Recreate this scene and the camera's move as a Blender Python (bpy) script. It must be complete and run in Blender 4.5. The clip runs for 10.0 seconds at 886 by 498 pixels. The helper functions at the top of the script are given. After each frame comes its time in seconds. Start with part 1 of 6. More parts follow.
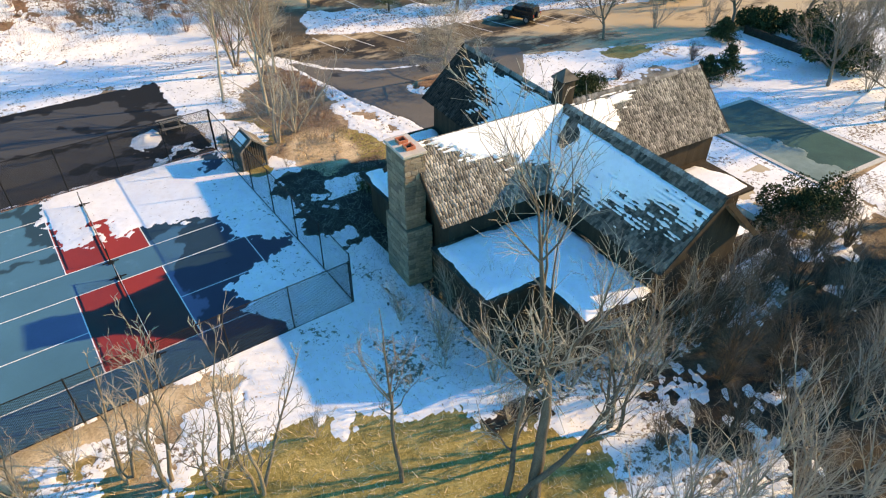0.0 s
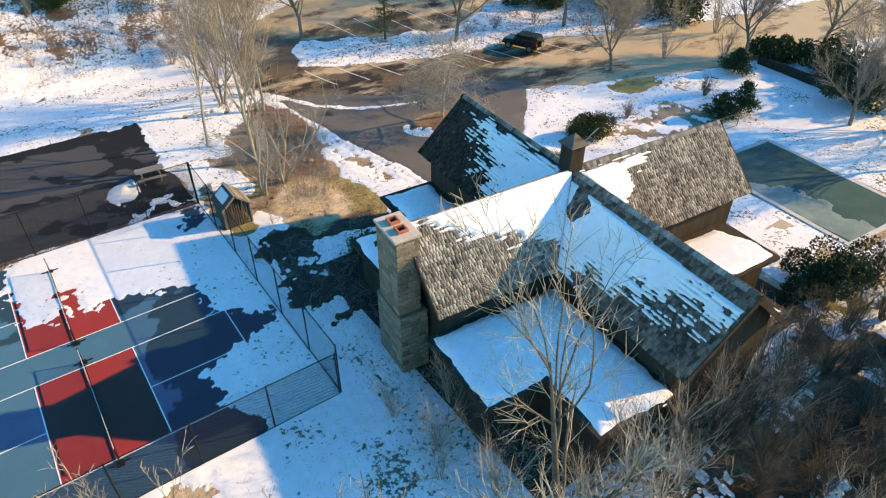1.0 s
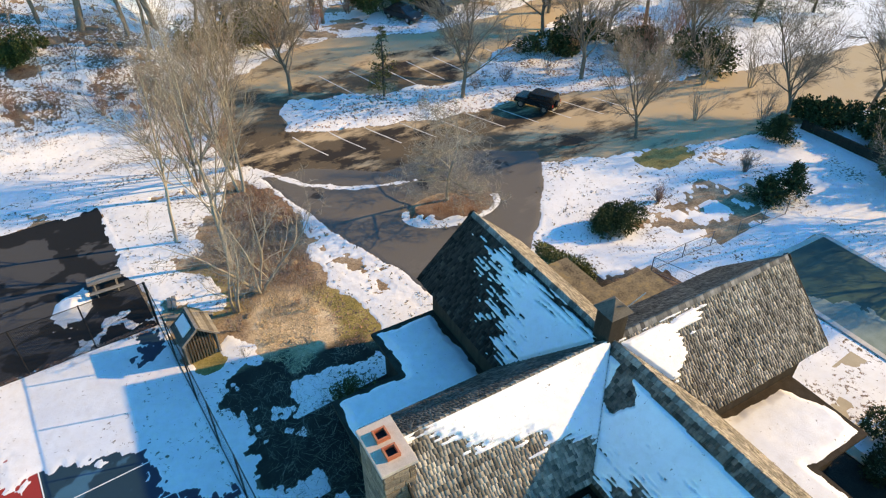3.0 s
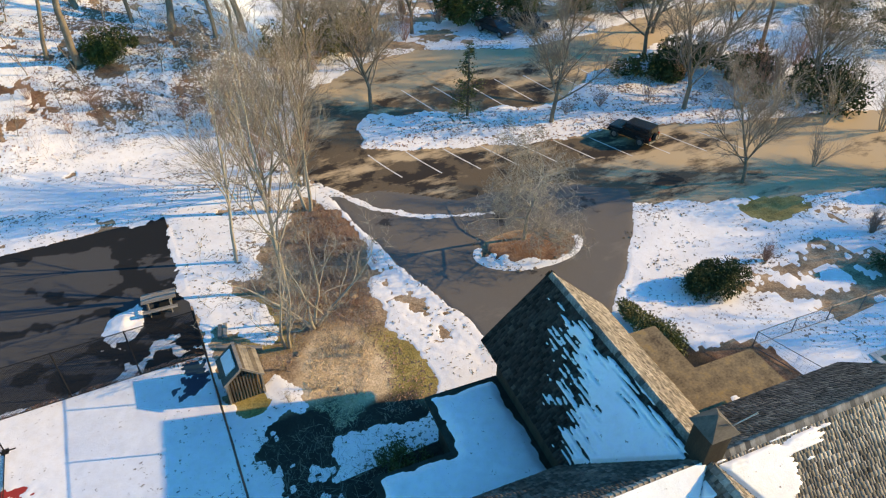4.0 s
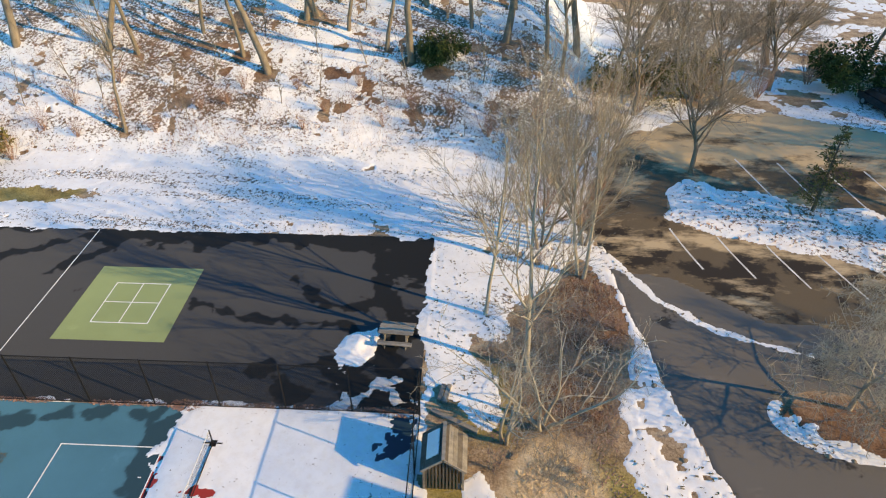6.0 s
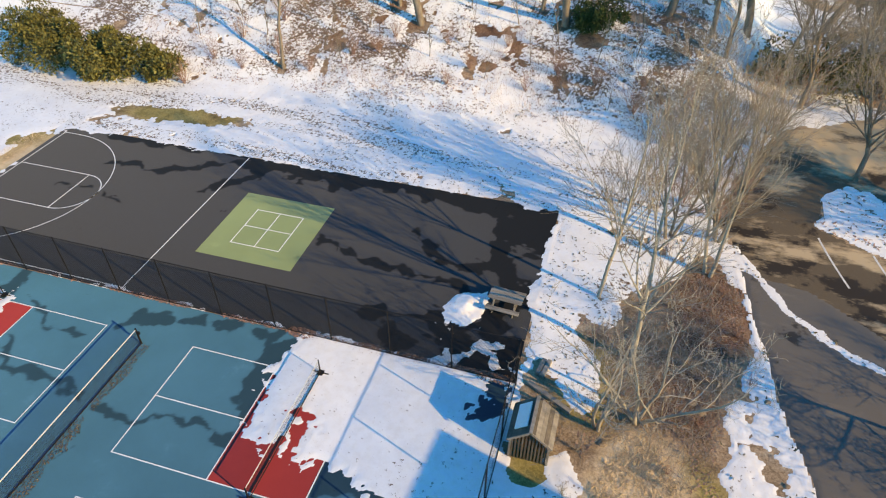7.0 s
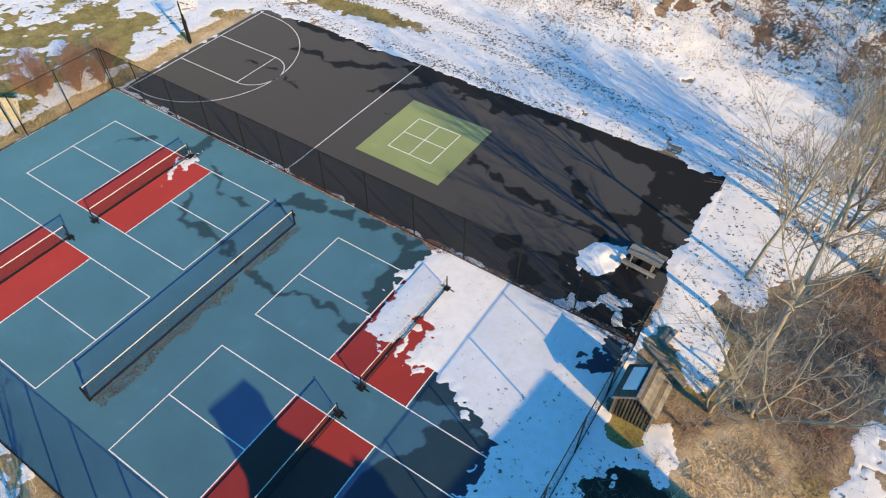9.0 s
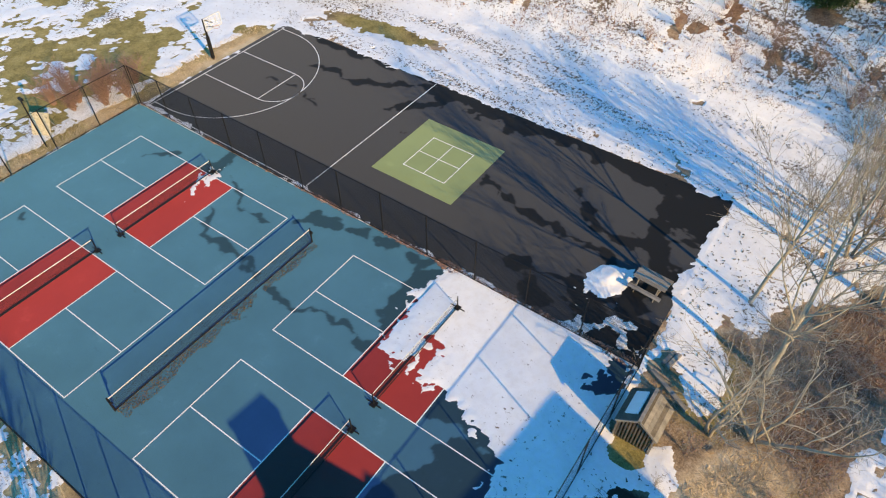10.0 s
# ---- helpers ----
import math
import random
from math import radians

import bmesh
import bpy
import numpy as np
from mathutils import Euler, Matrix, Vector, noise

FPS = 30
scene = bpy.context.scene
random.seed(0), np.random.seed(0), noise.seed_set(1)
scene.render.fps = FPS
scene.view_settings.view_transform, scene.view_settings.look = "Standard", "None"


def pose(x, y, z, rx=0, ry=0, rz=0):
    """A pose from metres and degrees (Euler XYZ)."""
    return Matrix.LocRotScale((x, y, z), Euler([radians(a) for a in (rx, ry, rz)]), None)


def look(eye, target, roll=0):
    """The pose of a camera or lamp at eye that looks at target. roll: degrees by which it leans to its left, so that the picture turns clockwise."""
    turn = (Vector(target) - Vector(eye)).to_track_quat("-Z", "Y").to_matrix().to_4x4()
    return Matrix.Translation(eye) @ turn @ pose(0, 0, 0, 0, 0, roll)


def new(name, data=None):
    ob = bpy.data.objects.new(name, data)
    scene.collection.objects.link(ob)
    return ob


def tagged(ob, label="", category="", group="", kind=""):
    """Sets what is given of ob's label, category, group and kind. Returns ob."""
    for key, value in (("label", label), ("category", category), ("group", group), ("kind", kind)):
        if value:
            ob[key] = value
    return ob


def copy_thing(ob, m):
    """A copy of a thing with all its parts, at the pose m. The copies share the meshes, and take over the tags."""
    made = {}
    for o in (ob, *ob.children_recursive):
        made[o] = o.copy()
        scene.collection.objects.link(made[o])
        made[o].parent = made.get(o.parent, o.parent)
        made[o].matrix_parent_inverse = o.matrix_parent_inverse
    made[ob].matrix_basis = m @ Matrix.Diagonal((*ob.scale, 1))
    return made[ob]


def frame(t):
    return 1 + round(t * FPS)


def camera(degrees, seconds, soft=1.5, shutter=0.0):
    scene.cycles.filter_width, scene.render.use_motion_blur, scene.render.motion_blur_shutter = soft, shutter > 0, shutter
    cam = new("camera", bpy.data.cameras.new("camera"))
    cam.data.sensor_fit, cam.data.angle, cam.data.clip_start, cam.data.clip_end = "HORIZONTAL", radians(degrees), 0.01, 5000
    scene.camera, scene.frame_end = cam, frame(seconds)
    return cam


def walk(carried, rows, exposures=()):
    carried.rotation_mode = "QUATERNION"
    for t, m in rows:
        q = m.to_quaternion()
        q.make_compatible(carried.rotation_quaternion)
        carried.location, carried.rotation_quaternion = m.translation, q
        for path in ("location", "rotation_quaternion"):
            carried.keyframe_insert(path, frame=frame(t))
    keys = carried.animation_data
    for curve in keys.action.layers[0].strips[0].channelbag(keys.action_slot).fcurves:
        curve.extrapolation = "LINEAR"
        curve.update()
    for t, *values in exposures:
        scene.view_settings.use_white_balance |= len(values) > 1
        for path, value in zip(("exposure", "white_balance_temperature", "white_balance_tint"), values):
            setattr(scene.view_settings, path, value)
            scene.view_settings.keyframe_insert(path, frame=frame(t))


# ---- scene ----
cam = camera(68.9, 10.0, 1.15)
EXPOSURE, KELVIN, TINT, SUN, SKY = 0.64, 14000, 9, 3.65, 0.285
PATH = [
    (0, (5.326, -38.323, 21.607), (6.257, -37.039, 20.388), 0.4),
    (0.5, (6.718, -36.512, 22.158), (7.65, -35.226, 20.942), 0.3),
    (1, (8.21, -34.657, 22.748), (9.139, -33.368, 21.533), 0.2),
    (1.5, (9.624, -32.799, 23.259), (10.552, -31.508, 22.046), 0.1),
    (2, (11.071, -30.895, 23.742), (11.999, -29.602, 22.531), -0.1),
    (3.3, (14.423, -26.131, 24.473), (15.334, -24.824, 23.263), 0.5),
    (3.5, (14.991, -25.51, 24.436), (15.858, -24.174, 23.227), 0.2),
    (4, (16.008, -23.702, 24.262), (16.731, -22.28, 23.055), 0.1),
    (4.5, (16.764, -21.676, 24.152), (17.27, -20.163, 22.946), 0.1),
    (5, (17.411, -19.762, 23.918), (17.71, -18.186, 22.724), -0.2),
    (5.5, (17.594, -17.683, 23.944), (17.705, -16.085, 22.746), 0.0),
    (5.7, (17.566, -17.32, 23.891), (17.609, -15.714, 22.699), 0.1),
    (6.8, (17.85, -16.743, 24.246), (17.471, -15.213, 23.015), 0.1),
    (7, (17.788, -16.871, 24.254), (17.356, -15.404, 22.966), 0.2),
    (7.5, (17.661, -16.805, 24.402), (17.111, -15.491, 22.997), 0.3),
    (8, (17.63, -16.742, 24.408), (16.968, -15.534, 22.959), 0.3),
    (8.5, (17.672, -16.634, 24.448), (16.94, -15.492, 22.978), 0.2),
    (9, (17.693, -16.668, 24.744), (16.943, -15.535, 23.277), 0.3),
    (9.5, (17.692, -16.61, 25.436), (16.925, -15.491, 23.967), 0.2),
    (10, (17.736, -16.624, 26.239), (16.952, -15.513, 24.773), 0.1),
]
walk(cam, [(t, look(eye, target, roll)) for t, eye, target, roll in PATH], exposures=[(0.0, EXPOSURE + 0.36, KELVIN + 1500, TINT + 3), (2.0, EXPOSURE + 0.27, KELVIN + 1300, TINT + 3), (3.5, EXPOSURE + 0.12, KELVIN, TINT), (5.5, EXPOSURE - 0.02, KELVIN, TINT), (7.0, EXPOSURE - 0.02, KELVIN - 900, TINT), (10.0, EXPOSURE, KELVIN - 900, TINT)])

# ---- sun and sky ----
SUN_WAY = Vector((2.25, -0.83, 1.0)).normalized()
world = bpy.data.worlds.new("sky")
scene.world = world
world.use_nodes = True
wn = world.node_tree
sky = wn.nodes.new("ShaderNodeTexSky")
sky.sky_type, sky.sun_disc = "NISHITA", False
sky.sun_elevation = math.asin(SUN_WAY.z)
sky.sun_rotation = math.atan2(SUN_WAY.x, SUN_WAY.y)
sky.air_density, sky.dust_density, sky.ozone_density = 1.0, 0.1, 4.0
deep = wn.nodes.new("ShaderNodeHueSaturation")
deep.inputs["Saturation"].default_value = 1.75
deep.inputs["Hue"].default_value = 0.510
wn.links.new(sky.outputs[0], deep.inputs["Color"])
wn.links.new(deep.outputs[0], wn.nodes["Background"].inputs["Color"])
wn.nodes["Background"].inputs["Strength"].default_value = SKY
sun = new("sun", bpy.data.lights.new("sun", "SUN"))
sun.data.energy, sun.data.angle, sun.data.color = SUN, radians(0.53), (1.0, 0.84, 0.58)
sun.matrix_world = look(SUN_WAY * 200, (0, 0, 0))


# ---- fields: smooth noise and shapes in plan ----
TABLE = np.random.default_rng(5).random((256, 256))


def lattice(x, y, shift=0):
    xi, yi = np.floor(x).astype(int), np.floor(y).astype(int)
    fx, fy = x - xi, y - yi
    fx, fy = fx * fx * (3 - 2 * fx), fy * fy * (3 - 2 * fy)
    a, b = (xi + shift * 37) & 255, (yi + shift * 91) & 255
    c, d = (a + 1) & 255, (b + 1) & 255
    return (TABLE[a, b] * (1 - fx) + TABLE[c, b] * fx) * (1 - fy) + (TABLE[a, d] * (1 - fx) + TABLE[c, d] * fx) * fy


def fbm(x, y, size, octaves=4, shift=0):
    """Noise about 0, between about -0.5 and 0.5, with its largest waves of that size in metres."""
    total, weight, amp = 0, 0, 1.0
    for k in range(octaves):
        total = total + amp * (lattice(x / size * 2**k, y / size * 2**k, shift + k) - 0.5)
        weight, amp = weight + amp, amp * 0.55
    return total / weight * 1.4


def step(a, b, x):
    t = np.clip((x - a) / (b - a), 0, 1)
    return t * t * (3 - 2 * t)


def rect(x, y, x0, y0, x1, y1):
    """Metres inside a rectangle, negative outside."""
    dx, dy = np.minimum(x - x0, x1 - x), np.minimum(y - y0, y1 - y)
    return np.where((dx < 0) & (dy < 0), -np.hypot(dx, dy), np.minimum(dx, dy))


def oval(x, y, cx, cy, rx, ry, turn=0.0):
    c, s = math.cos(radians(turn)), math.sin(radians(turn))
    u, v = (x - cx) * c + (y - cy) * s, -(x - cx) * s + (y - cy) * c
    return (1 - np.hypot(u / rx, v / ry)) * min(rx, ry)


def poly(x, y, corners):
    """Metres inside a polygon in plan, negative outside."""
    far, inside = np.full(np.shape(x), 1e9), np.zeros(np.shape(x), bool)
    for (ax, ay), (bx, by) in zip(corners, corners[1:] + corners[:1]):
        ex, ey = bx - ax, by - ay
        t = np.clip(((x - ax) * ex + (y - ay) * ey) / (ex * ex + ey * ey), 0, 1)
        far = np.minimum(far, np.hypot(x - ax - t * ex, y - ay - t * ey))
        cross = ((ay > y) != (by > y)) & (x < ex * (y - ay) / (ey if ey else 1e-9) + ax)
        inside ^= cross
    return np.where(inside, far, -far)


def land(x, y):
    """Height of the ground: flat courts and house plot, a wooded bank to the north, a raised upper car park."""
    x, y = np.asarray(x, float), np.asarray(y, float)
    up = y - 25.5
    bank = np.minimum(0.40 * np.where(up > 2, up, np.where(up > -2, (up + 2) ** 2 / 8, 0)), 16 + 0.04 * np.abs(up))
    wood = 1 - step(22, 31, x)
    lots = 2.0 * step(15, 31, y) * step(22, 31, x)
    rough = fbm(x, y, 7, 3, 9) * 0.35 * step(20, 30, y) * wood
    south = -0.05 * np.maximum(-24 - y, 0) * step(200, 30, np.hypot(x, y))
    return bank * wood + lots + rough + south


# ---- materials ----
def material(name, rough=0.8, metal=0.0):
    m = bpy.data.materials.new(name)
    m.use_nodes = True
    b = m.node_tree.nodes["Principled BSDF"]
    b.inputs["Roughness"].default_value, b.inputs["Metallic"].default_value = rough, metal
    return m, m.node_tree.nodes, m.node_tree.links, b


def add(nodes, kind, **values):
    n = nodes.new(kind)
    for key, value in values.items():
        n.inputs[key.replace("_", " ")].default_value = value
    return n


def ramp(nodes, links, source, stops):
    r = nodes.new("ShaderNodeValToRGB")
    while len(r.color_ramp.elements) < len(stops):
        r.color_ramp.elements.new(0.5)
    for e, (at, c) in zip(r.color_ramp.elements, stops):
        e.position, e.color = at, (*c, 1) if len(c) == 3 else c
    links.new(source, r.inputs[0])
    return r.outputs[0]


def blend(nodes, links, factor, a, b, mode="MIX"):
    m = nodes.new("ShaderNodeMix")
    m.data_type, m.blend_type = "RGBA", mode
    for socket, v in ((m.inputs[0], factor), (m.inputs[6], a), (m.inputs[7], b)):
        if hasattr(v, "is_linked"):
            links.new(v, socket)
        elif isinstance(v, (int, float)):
            socket.default_value = v
        else:
            socket.default_value = (*v, 1)
    return m.outputs[2]


def noisy(nodes, links, scale, detail=5.0, rough=0.6, coords="Object", stretch=None):
    tc = nodes.new("ShaderNodeTexCoord")
    source = tc.outputs[coords]
    if stretch:
        mp = nodes.new("ShaderNodeMapping")
        mp.inputs["Scale"].default_value = stretch
        links.new(source, mp.inputs[0])
        source = mp.outputs[0]
    n = add(nodes, "ShaderNodeTexNoise", Scale=scale, Detail=detail, Roughness=rough)
    links.new(source, n.inputs["Vector"])
    return n.outputs["Fac"]


def relief(nodes, links, b, height, strength=0.3, distance=0.02):
    bump = add(nodes, "ShaderNodeBump", Strength=strength, Distance=distance)
    links.new(height, bump.inputs["Height"])
    links.new(bump.outputs[0], b.inputs["Normal"])


def plain(name, low, high, scale=3.0, rough=0.8, metal=0.0, bump=0.2, distance=0.01, vary=0.0, fine=40.0, stretch=None):
    """A surface between two colours at two scales of noise; vary: how far pieces differ from each other."""
    m, nodes, links, b = material(name, rough, metal)
    large, small = noisy(nodes, links, scale, stretch=stretch), noisy(nodes, links, fine, 3, stretch=stretch)
    mixed = add(nodes, "ShaderNodeMath", Value=0.5)
    mixed.operation = "MULTIPLY_ADD"
    links.new(small, mixed.inputs[0])
    mixed.inputs[1].default_value = 0.4
    half = add(nodes, "ShaderNodeMath")
    half.operation = "MULTIPLY"
    links.new(large, half.inputs[0])
    half.inputs[1].default_value = 0.6
    links.new(half.outputs[0], mixed.inputs[2])
    colour = ramp(nodes, links, mixed.outputs[0], [(0.32, low), (0.68, high)])
    if vary:
        geo, info = nodes.new("ShaderNodeNewGeometry"), nodes.new("ShaderNodeObjectInfo")
        both = add(nodes, "ShaderNodeMath")
        both.operation = "ADD"
        links.new(geo.outputs["Random Per Island"], both.inputs[0])
        links.new(info.outputs["Random"], both.inputs[1])
        part_of = add(nodes, "ShaderNodeMath")
        part_of.operation = "FRACT"
        links.new(both.outputs[0], part_of.inputs[0])
        tone = ramp(nodes, links, part_of.outputs[0], [(0, (1 - vary,) * 3), (1, (1 + vary,) * 3)])
        colour = blend(nodes, links, 1.0, colour, tone, "MULTIPLY")
    links.new(colour, b.inputs["Base Color"])
    if bump:
        relief(nodes, links, b, mixed.outputs[0], bump, distance)
    return m


def snow_material():
    """Old snow: broad grey tones, specks of dirt, and leaf litter where the attribute litter lets it show."""
    m, nodes, links, b = material("snow", 0.6)
    fine, mid, broad = noisy(nodes, links, 11, 6, 0.7), noisy(nodes, links, 2.6, 5, 0.7), noisy(nodes, links, 0.5, 4)
    colour = ramp(nodes, links, broad, [(0.3, (0.77, 0.78, 0.80)), (0.7, (0.89, 0.89, 0.885))])
    grey = ramp(nodes, links, mid, [(0.45, (0, 0, 0)), (0.8, (0.45, 0.45, 0.45))])
    colour = blend(nodes, links, grey, colour, (0.68, 0.63, 0.57))
    flake = noisy(nodes, links, 4.2, 5, 0.72)
    at = nodes.new("ShaderNodeAttribute")
    at.attribute_name = "litter"
    total = add(nodes, "ShaderNodeMath")
    total.operation = "MULTIPLY_ADD"
    links.new(at.outputs["Fac"], total.inputs[0])
    total.inputs[1].default_value = 0.34
    links.new(flake, total.inputs[2])
    cover_of = ramp(nodes, links, total.outputs[0], [(0.655, (0, 0, 0)), (0.69, (1, 1, 1))])
    leaf = ramp(nodes, links, fine, [(0.36, (0.045, 0.028, 0.018)), (0.5, (0.15, 0.095, 0.06)), (0.64, (0.36, 0.245, 0.16))])
    colour = blend(nodes, links, cover_of, colour, leaf)
    links.new(colour, b.inputs["Base Color"])
    relief(nodes, links, b, blend(nodes, links, 0.5, fine, mid), 0.35, 0.05)
    return m


def ground_material():
    m, nodes, links, b = material("ground", 0.95)
    fine, mid = noisy(nodes, links, 9, 7, 0.8), noisy(nodes, links, 0.9, 6, 0.7)
    both = blend(nodes, links, 0.5, fine, mid)
    litter = ramp(nodes, links, both, [(0.34, (0.06, 0.04, 0.027)), (0.45, (0.22, 0.145, 0.09)), (0.54, (0.41, 0.285, 0.185)), (0.64, (0.62, 0.48, 0.34))])
    kinds = {
        "olive": [(0.36, (0.09, 0.075, 0.02)), (0.5, (0.29, 0.22, 0.07)), (0.64, (0.50, 0.38, 0.155))],
        "straw": [(0.36, (0.34, 0.22, 0.125)), (0.5, (0.66, 0.48, 0.30)), (0.64, (0.82, 0.66, 0.46))],
        "mulch": [(0.37, (0.045, 0.02, 0.012)), (0.5, (0.19, 0.095, 0.055)), (0.63, (0.36, 0.22, 0.14))],
        # near black: the shade beside the house is put into this earth colour
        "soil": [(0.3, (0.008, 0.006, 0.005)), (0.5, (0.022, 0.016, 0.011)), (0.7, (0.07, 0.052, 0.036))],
    }
    colour = litter
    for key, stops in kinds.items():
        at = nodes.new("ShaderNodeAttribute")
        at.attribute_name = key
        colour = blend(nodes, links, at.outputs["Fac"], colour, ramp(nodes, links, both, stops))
    links.new(colour, b.inputs["Base Color"])
    relief(nodes, links, b, fine, 0.6, 0.06)
    return m


def asphalt_material(name, dry, wet, wetness, scale=0.35, sand=None):
    """Asphalt with dark damp stains; sand: a second, tan colour lying in long drifts."""
    m, nodes, links, b = material(name, 0.85)
    fine, stain = noisy(nodes, links, 55, 4, 0.7), noisy(nodes, links, scale, 7, 0.62)
    grain = ramp(nodes, links, fine, [(0.3, tuple(v * 0.75 for v in dry)), (0.7, tuple(v * 1.25 for v in dry))])
    damp = ramp(nodes, links, stain, [(wetness, (0, 0, 0)), (wetness + 0.03, (1, 1, 1))])
    melt = nodes.new("ShaderNodeAttribute")
    melt.attribute_name = "damp"
    damp = blend(nodes, links, 1.0, damp, melt.outputs["Color"], "ADD")
    colour = blend(nodes, links, damp, grain, wet)
    if sand:
        at = nodes.new("ShaderNodeAttribute")
        at.attribute_name = "litter"
        total = add(nodes, "ShaderNodeMath")
        total.operation = "MULTIPLY_ADD"
        links.new(at.outputs["Fac"], total.inputs[0])
        total.inputs[1].default_value = 0.3
        links.new(noisy(nodes, links, 0.14, 7, 0.68, stretch=(1, 2.4, 1)), total.inputs[2])
        drift = ramp(nodes, links, total.outputs[0], [(0.56, (0, 0, 0)), (0.66, (0.95, 0.95, 0.95))])
        colour = blend(nodes, links, drift, colour, sand)
    links.new(colour, b.inputs["Base Color"])
    b.inputs["Specular IOR Level"].default_value = 0.2
    gloss = ramp(nodes, links, damp, [(0, (0.9,) * 3), (1, (0.7,) * 3)])
    links.new(gloss, b.inputs["Roughness"])
    relief(nodes, links, b, fine, 0.25, 0.006)
    return m


def court_material(name, base, dark):
    """Painted court: broad fading, damp seams that run as winding cracks, scuffs."""
    m, nodes, links, b = material(name, 0.6)
    broad, fine = noisy(nodes, links, 0.25, 5), noisy(nodes, links, 45, 3)
    colour = ramp(nodes, links, broad, [(0.3, tuple(v * 0.86 for v in base)), (0.7, tuple(min(1, v * 1.12) for v in base))])
    colour = blend(nodes, links, 0.25, colour, ramp(nodes, links, fine, [(0.3, tuple(v * 0.7 for v in base)), (0.7, tuple(v * 1.25 for v in base))]))
    scuff = noisy(nodes, links, 1.1, 6, 0.75, stretch=(1, 2.5, 1))
    damp = ramp(nodes, links, scuff, [(0.62, (0, 0, 0)), (0.78, (0.45, 0.45, 0.45))])
    worn = ramp(nodes, links, noisy(nodes, links, 0.5, 7, 0.72), [(0.6, (0, 0, 0)), (0.74, (0.4, 0.4, 0.4))])
    colour = blend(nodes, links, worn, colour, tuple(min(1, v * 1.45 + 0.02) for v in base))
    melt = nodes.new("ShaderNodeAttribute")
    melt.attribute_name = "damp"
    damp = blend(nodes, links, 1.0, damp, melt.outputs["Color"], "ADD")
    colour = blend(nodes, links, damp, colour, dark)
    links.new(colour, b.inputs["Base Color"])
    relief(nodes, links, b, fine, 0.15, 0.004)
    return m


def shingle_material(name, *args, **kw):
    """Weathered shingles, darkened by melt water and by shade put into the colour."""
    m = plain(name, *args, **kw)
    nodes, links = m.node_tree.nodes, m.node_tree.links
    b = nodes["Principled BSDF"]
    dry = b.inputs["Base Color"].links[0].from_socket
    b.inputs["Specular IOR Level"].default_value = 0.2
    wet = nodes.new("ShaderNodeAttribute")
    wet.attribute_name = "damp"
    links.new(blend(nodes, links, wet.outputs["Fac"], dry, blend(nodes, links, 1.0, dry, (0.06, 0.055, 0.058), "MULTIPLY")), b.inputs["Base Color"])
    return m


SNOW = snow_material()
GROUND = ground_material()
ASPHALT = asphalt_material("play_asphalt", (0.053, 0.059, 0.068), (0.007, 0.008, 0.009), 0.66)
DRIVE = asphalt_material("drive_asphalt", (0.135, 0.124, 0.114), (0.045, 0.042, 0.04), 0.62, 0.25, (0.19, 0.17, 0.15))
LOT = asphalt_material("lot_asphalt", (0.125, 0.095, 0.066), (0.036, 0.028, 0.022), 0.51, 0.17, (0.52, 0.39, 0.25))
BLUE = court_material("blue_court", (0.040, 0.160, 0.245), (0.013, 0.034, 0.05))
RED = court_material("red_court", (0.34, 0.042, 0.042), (0.16, 0.025, 0.03))
GREEN = court_material("green_court", (0.205, 0.28, 0.15), (0.10, 0.13, 0.06))
LINE = plain("line_paint", (0.72, 0.72, 0.7), (0.88, 0.88, 0.86), 2, 0.6, bump=0.05)
WORN = plain("worn_line_paint", (0.35, 0.35, 0.34), (0.8, 0.8, 0.78), 1.2, 0.7, bump=0.05)
SHAKE = shingle_material("weathered_wood_shingle", (0.08, 0.072, 0.064), (0.345, 0.31, 0.272), 0.8, 0.9, bump=0.3, vary=0.6, fine=7)
WALL = plain("dark_timber_wall", (0.018, 0.014, 0.011), (0.07, 0.053, 0.04), 2, 0.85, stretch=(1, 1, 0.15), bump=0.4)
STONE = plain("chimney_stone", (0.11, 0.08, 0.055), (0.34, 0.26, 0.185), 3, 0.9, bump=0.5, distance=0.03, vary=0.35, fine=18)
CLAY = plain("red_clay", (0.42, 0.10, 0.05), (0.62, 0.2, 0.1), 4, 0.8)
BARK = plain("pale_bark", (0.19, 0.168, 0.138), (0.51, 0.465, 0.395), 2.5, 0.9, bump=0.5, distance=0.02, stretch=(1, 1, 0.3))
TWIG = plain("twig_bark", (0.15, 0.125, 0.105), (0.37, 0.325, 0.275), 1.0, 0.9, bump=0)
REDTWIG = plain("reddish_twig", (0.22, 0.12, 0.095), (0.45, 0.29, 0.235), 1.0, 0.9, bump=0)
MIDBARK = plain("brown_bark", (0.10, 0.08, 0.062), (0.32, 0.265, 0.205), 2.5, 0.9, bump=0.5, distance=0.02, stretch=(1, 1, 0.3))
DARKBARK = plain("dark_bark", (0.055, 0.046, 0.037), (0.19, 0.16, 0.128), 2.5, 0.9, bump=0.5, distance=0.02, stretch=(1, 1, 0.3))
HEDGELEAF = plain("yellow_green_leaf", (0.05, 0.062, 0.018), (0.20, 0.20, 0.06), 2, 0.55, bump=0, vary=0.5)
LEAF = plain("evergreen_leaf", (0.02, 0.034, 0.011), (0.10, 0.13, 0.042), 2, 0.55, bump=0, vary=0.5)
OLIVELEAF = plain("olive_evergreen_leaf", (0.045, 0.052, 0.016), (0.20, 0.18, 0.065), 2, 0.6, bump=0, vary=0.5)
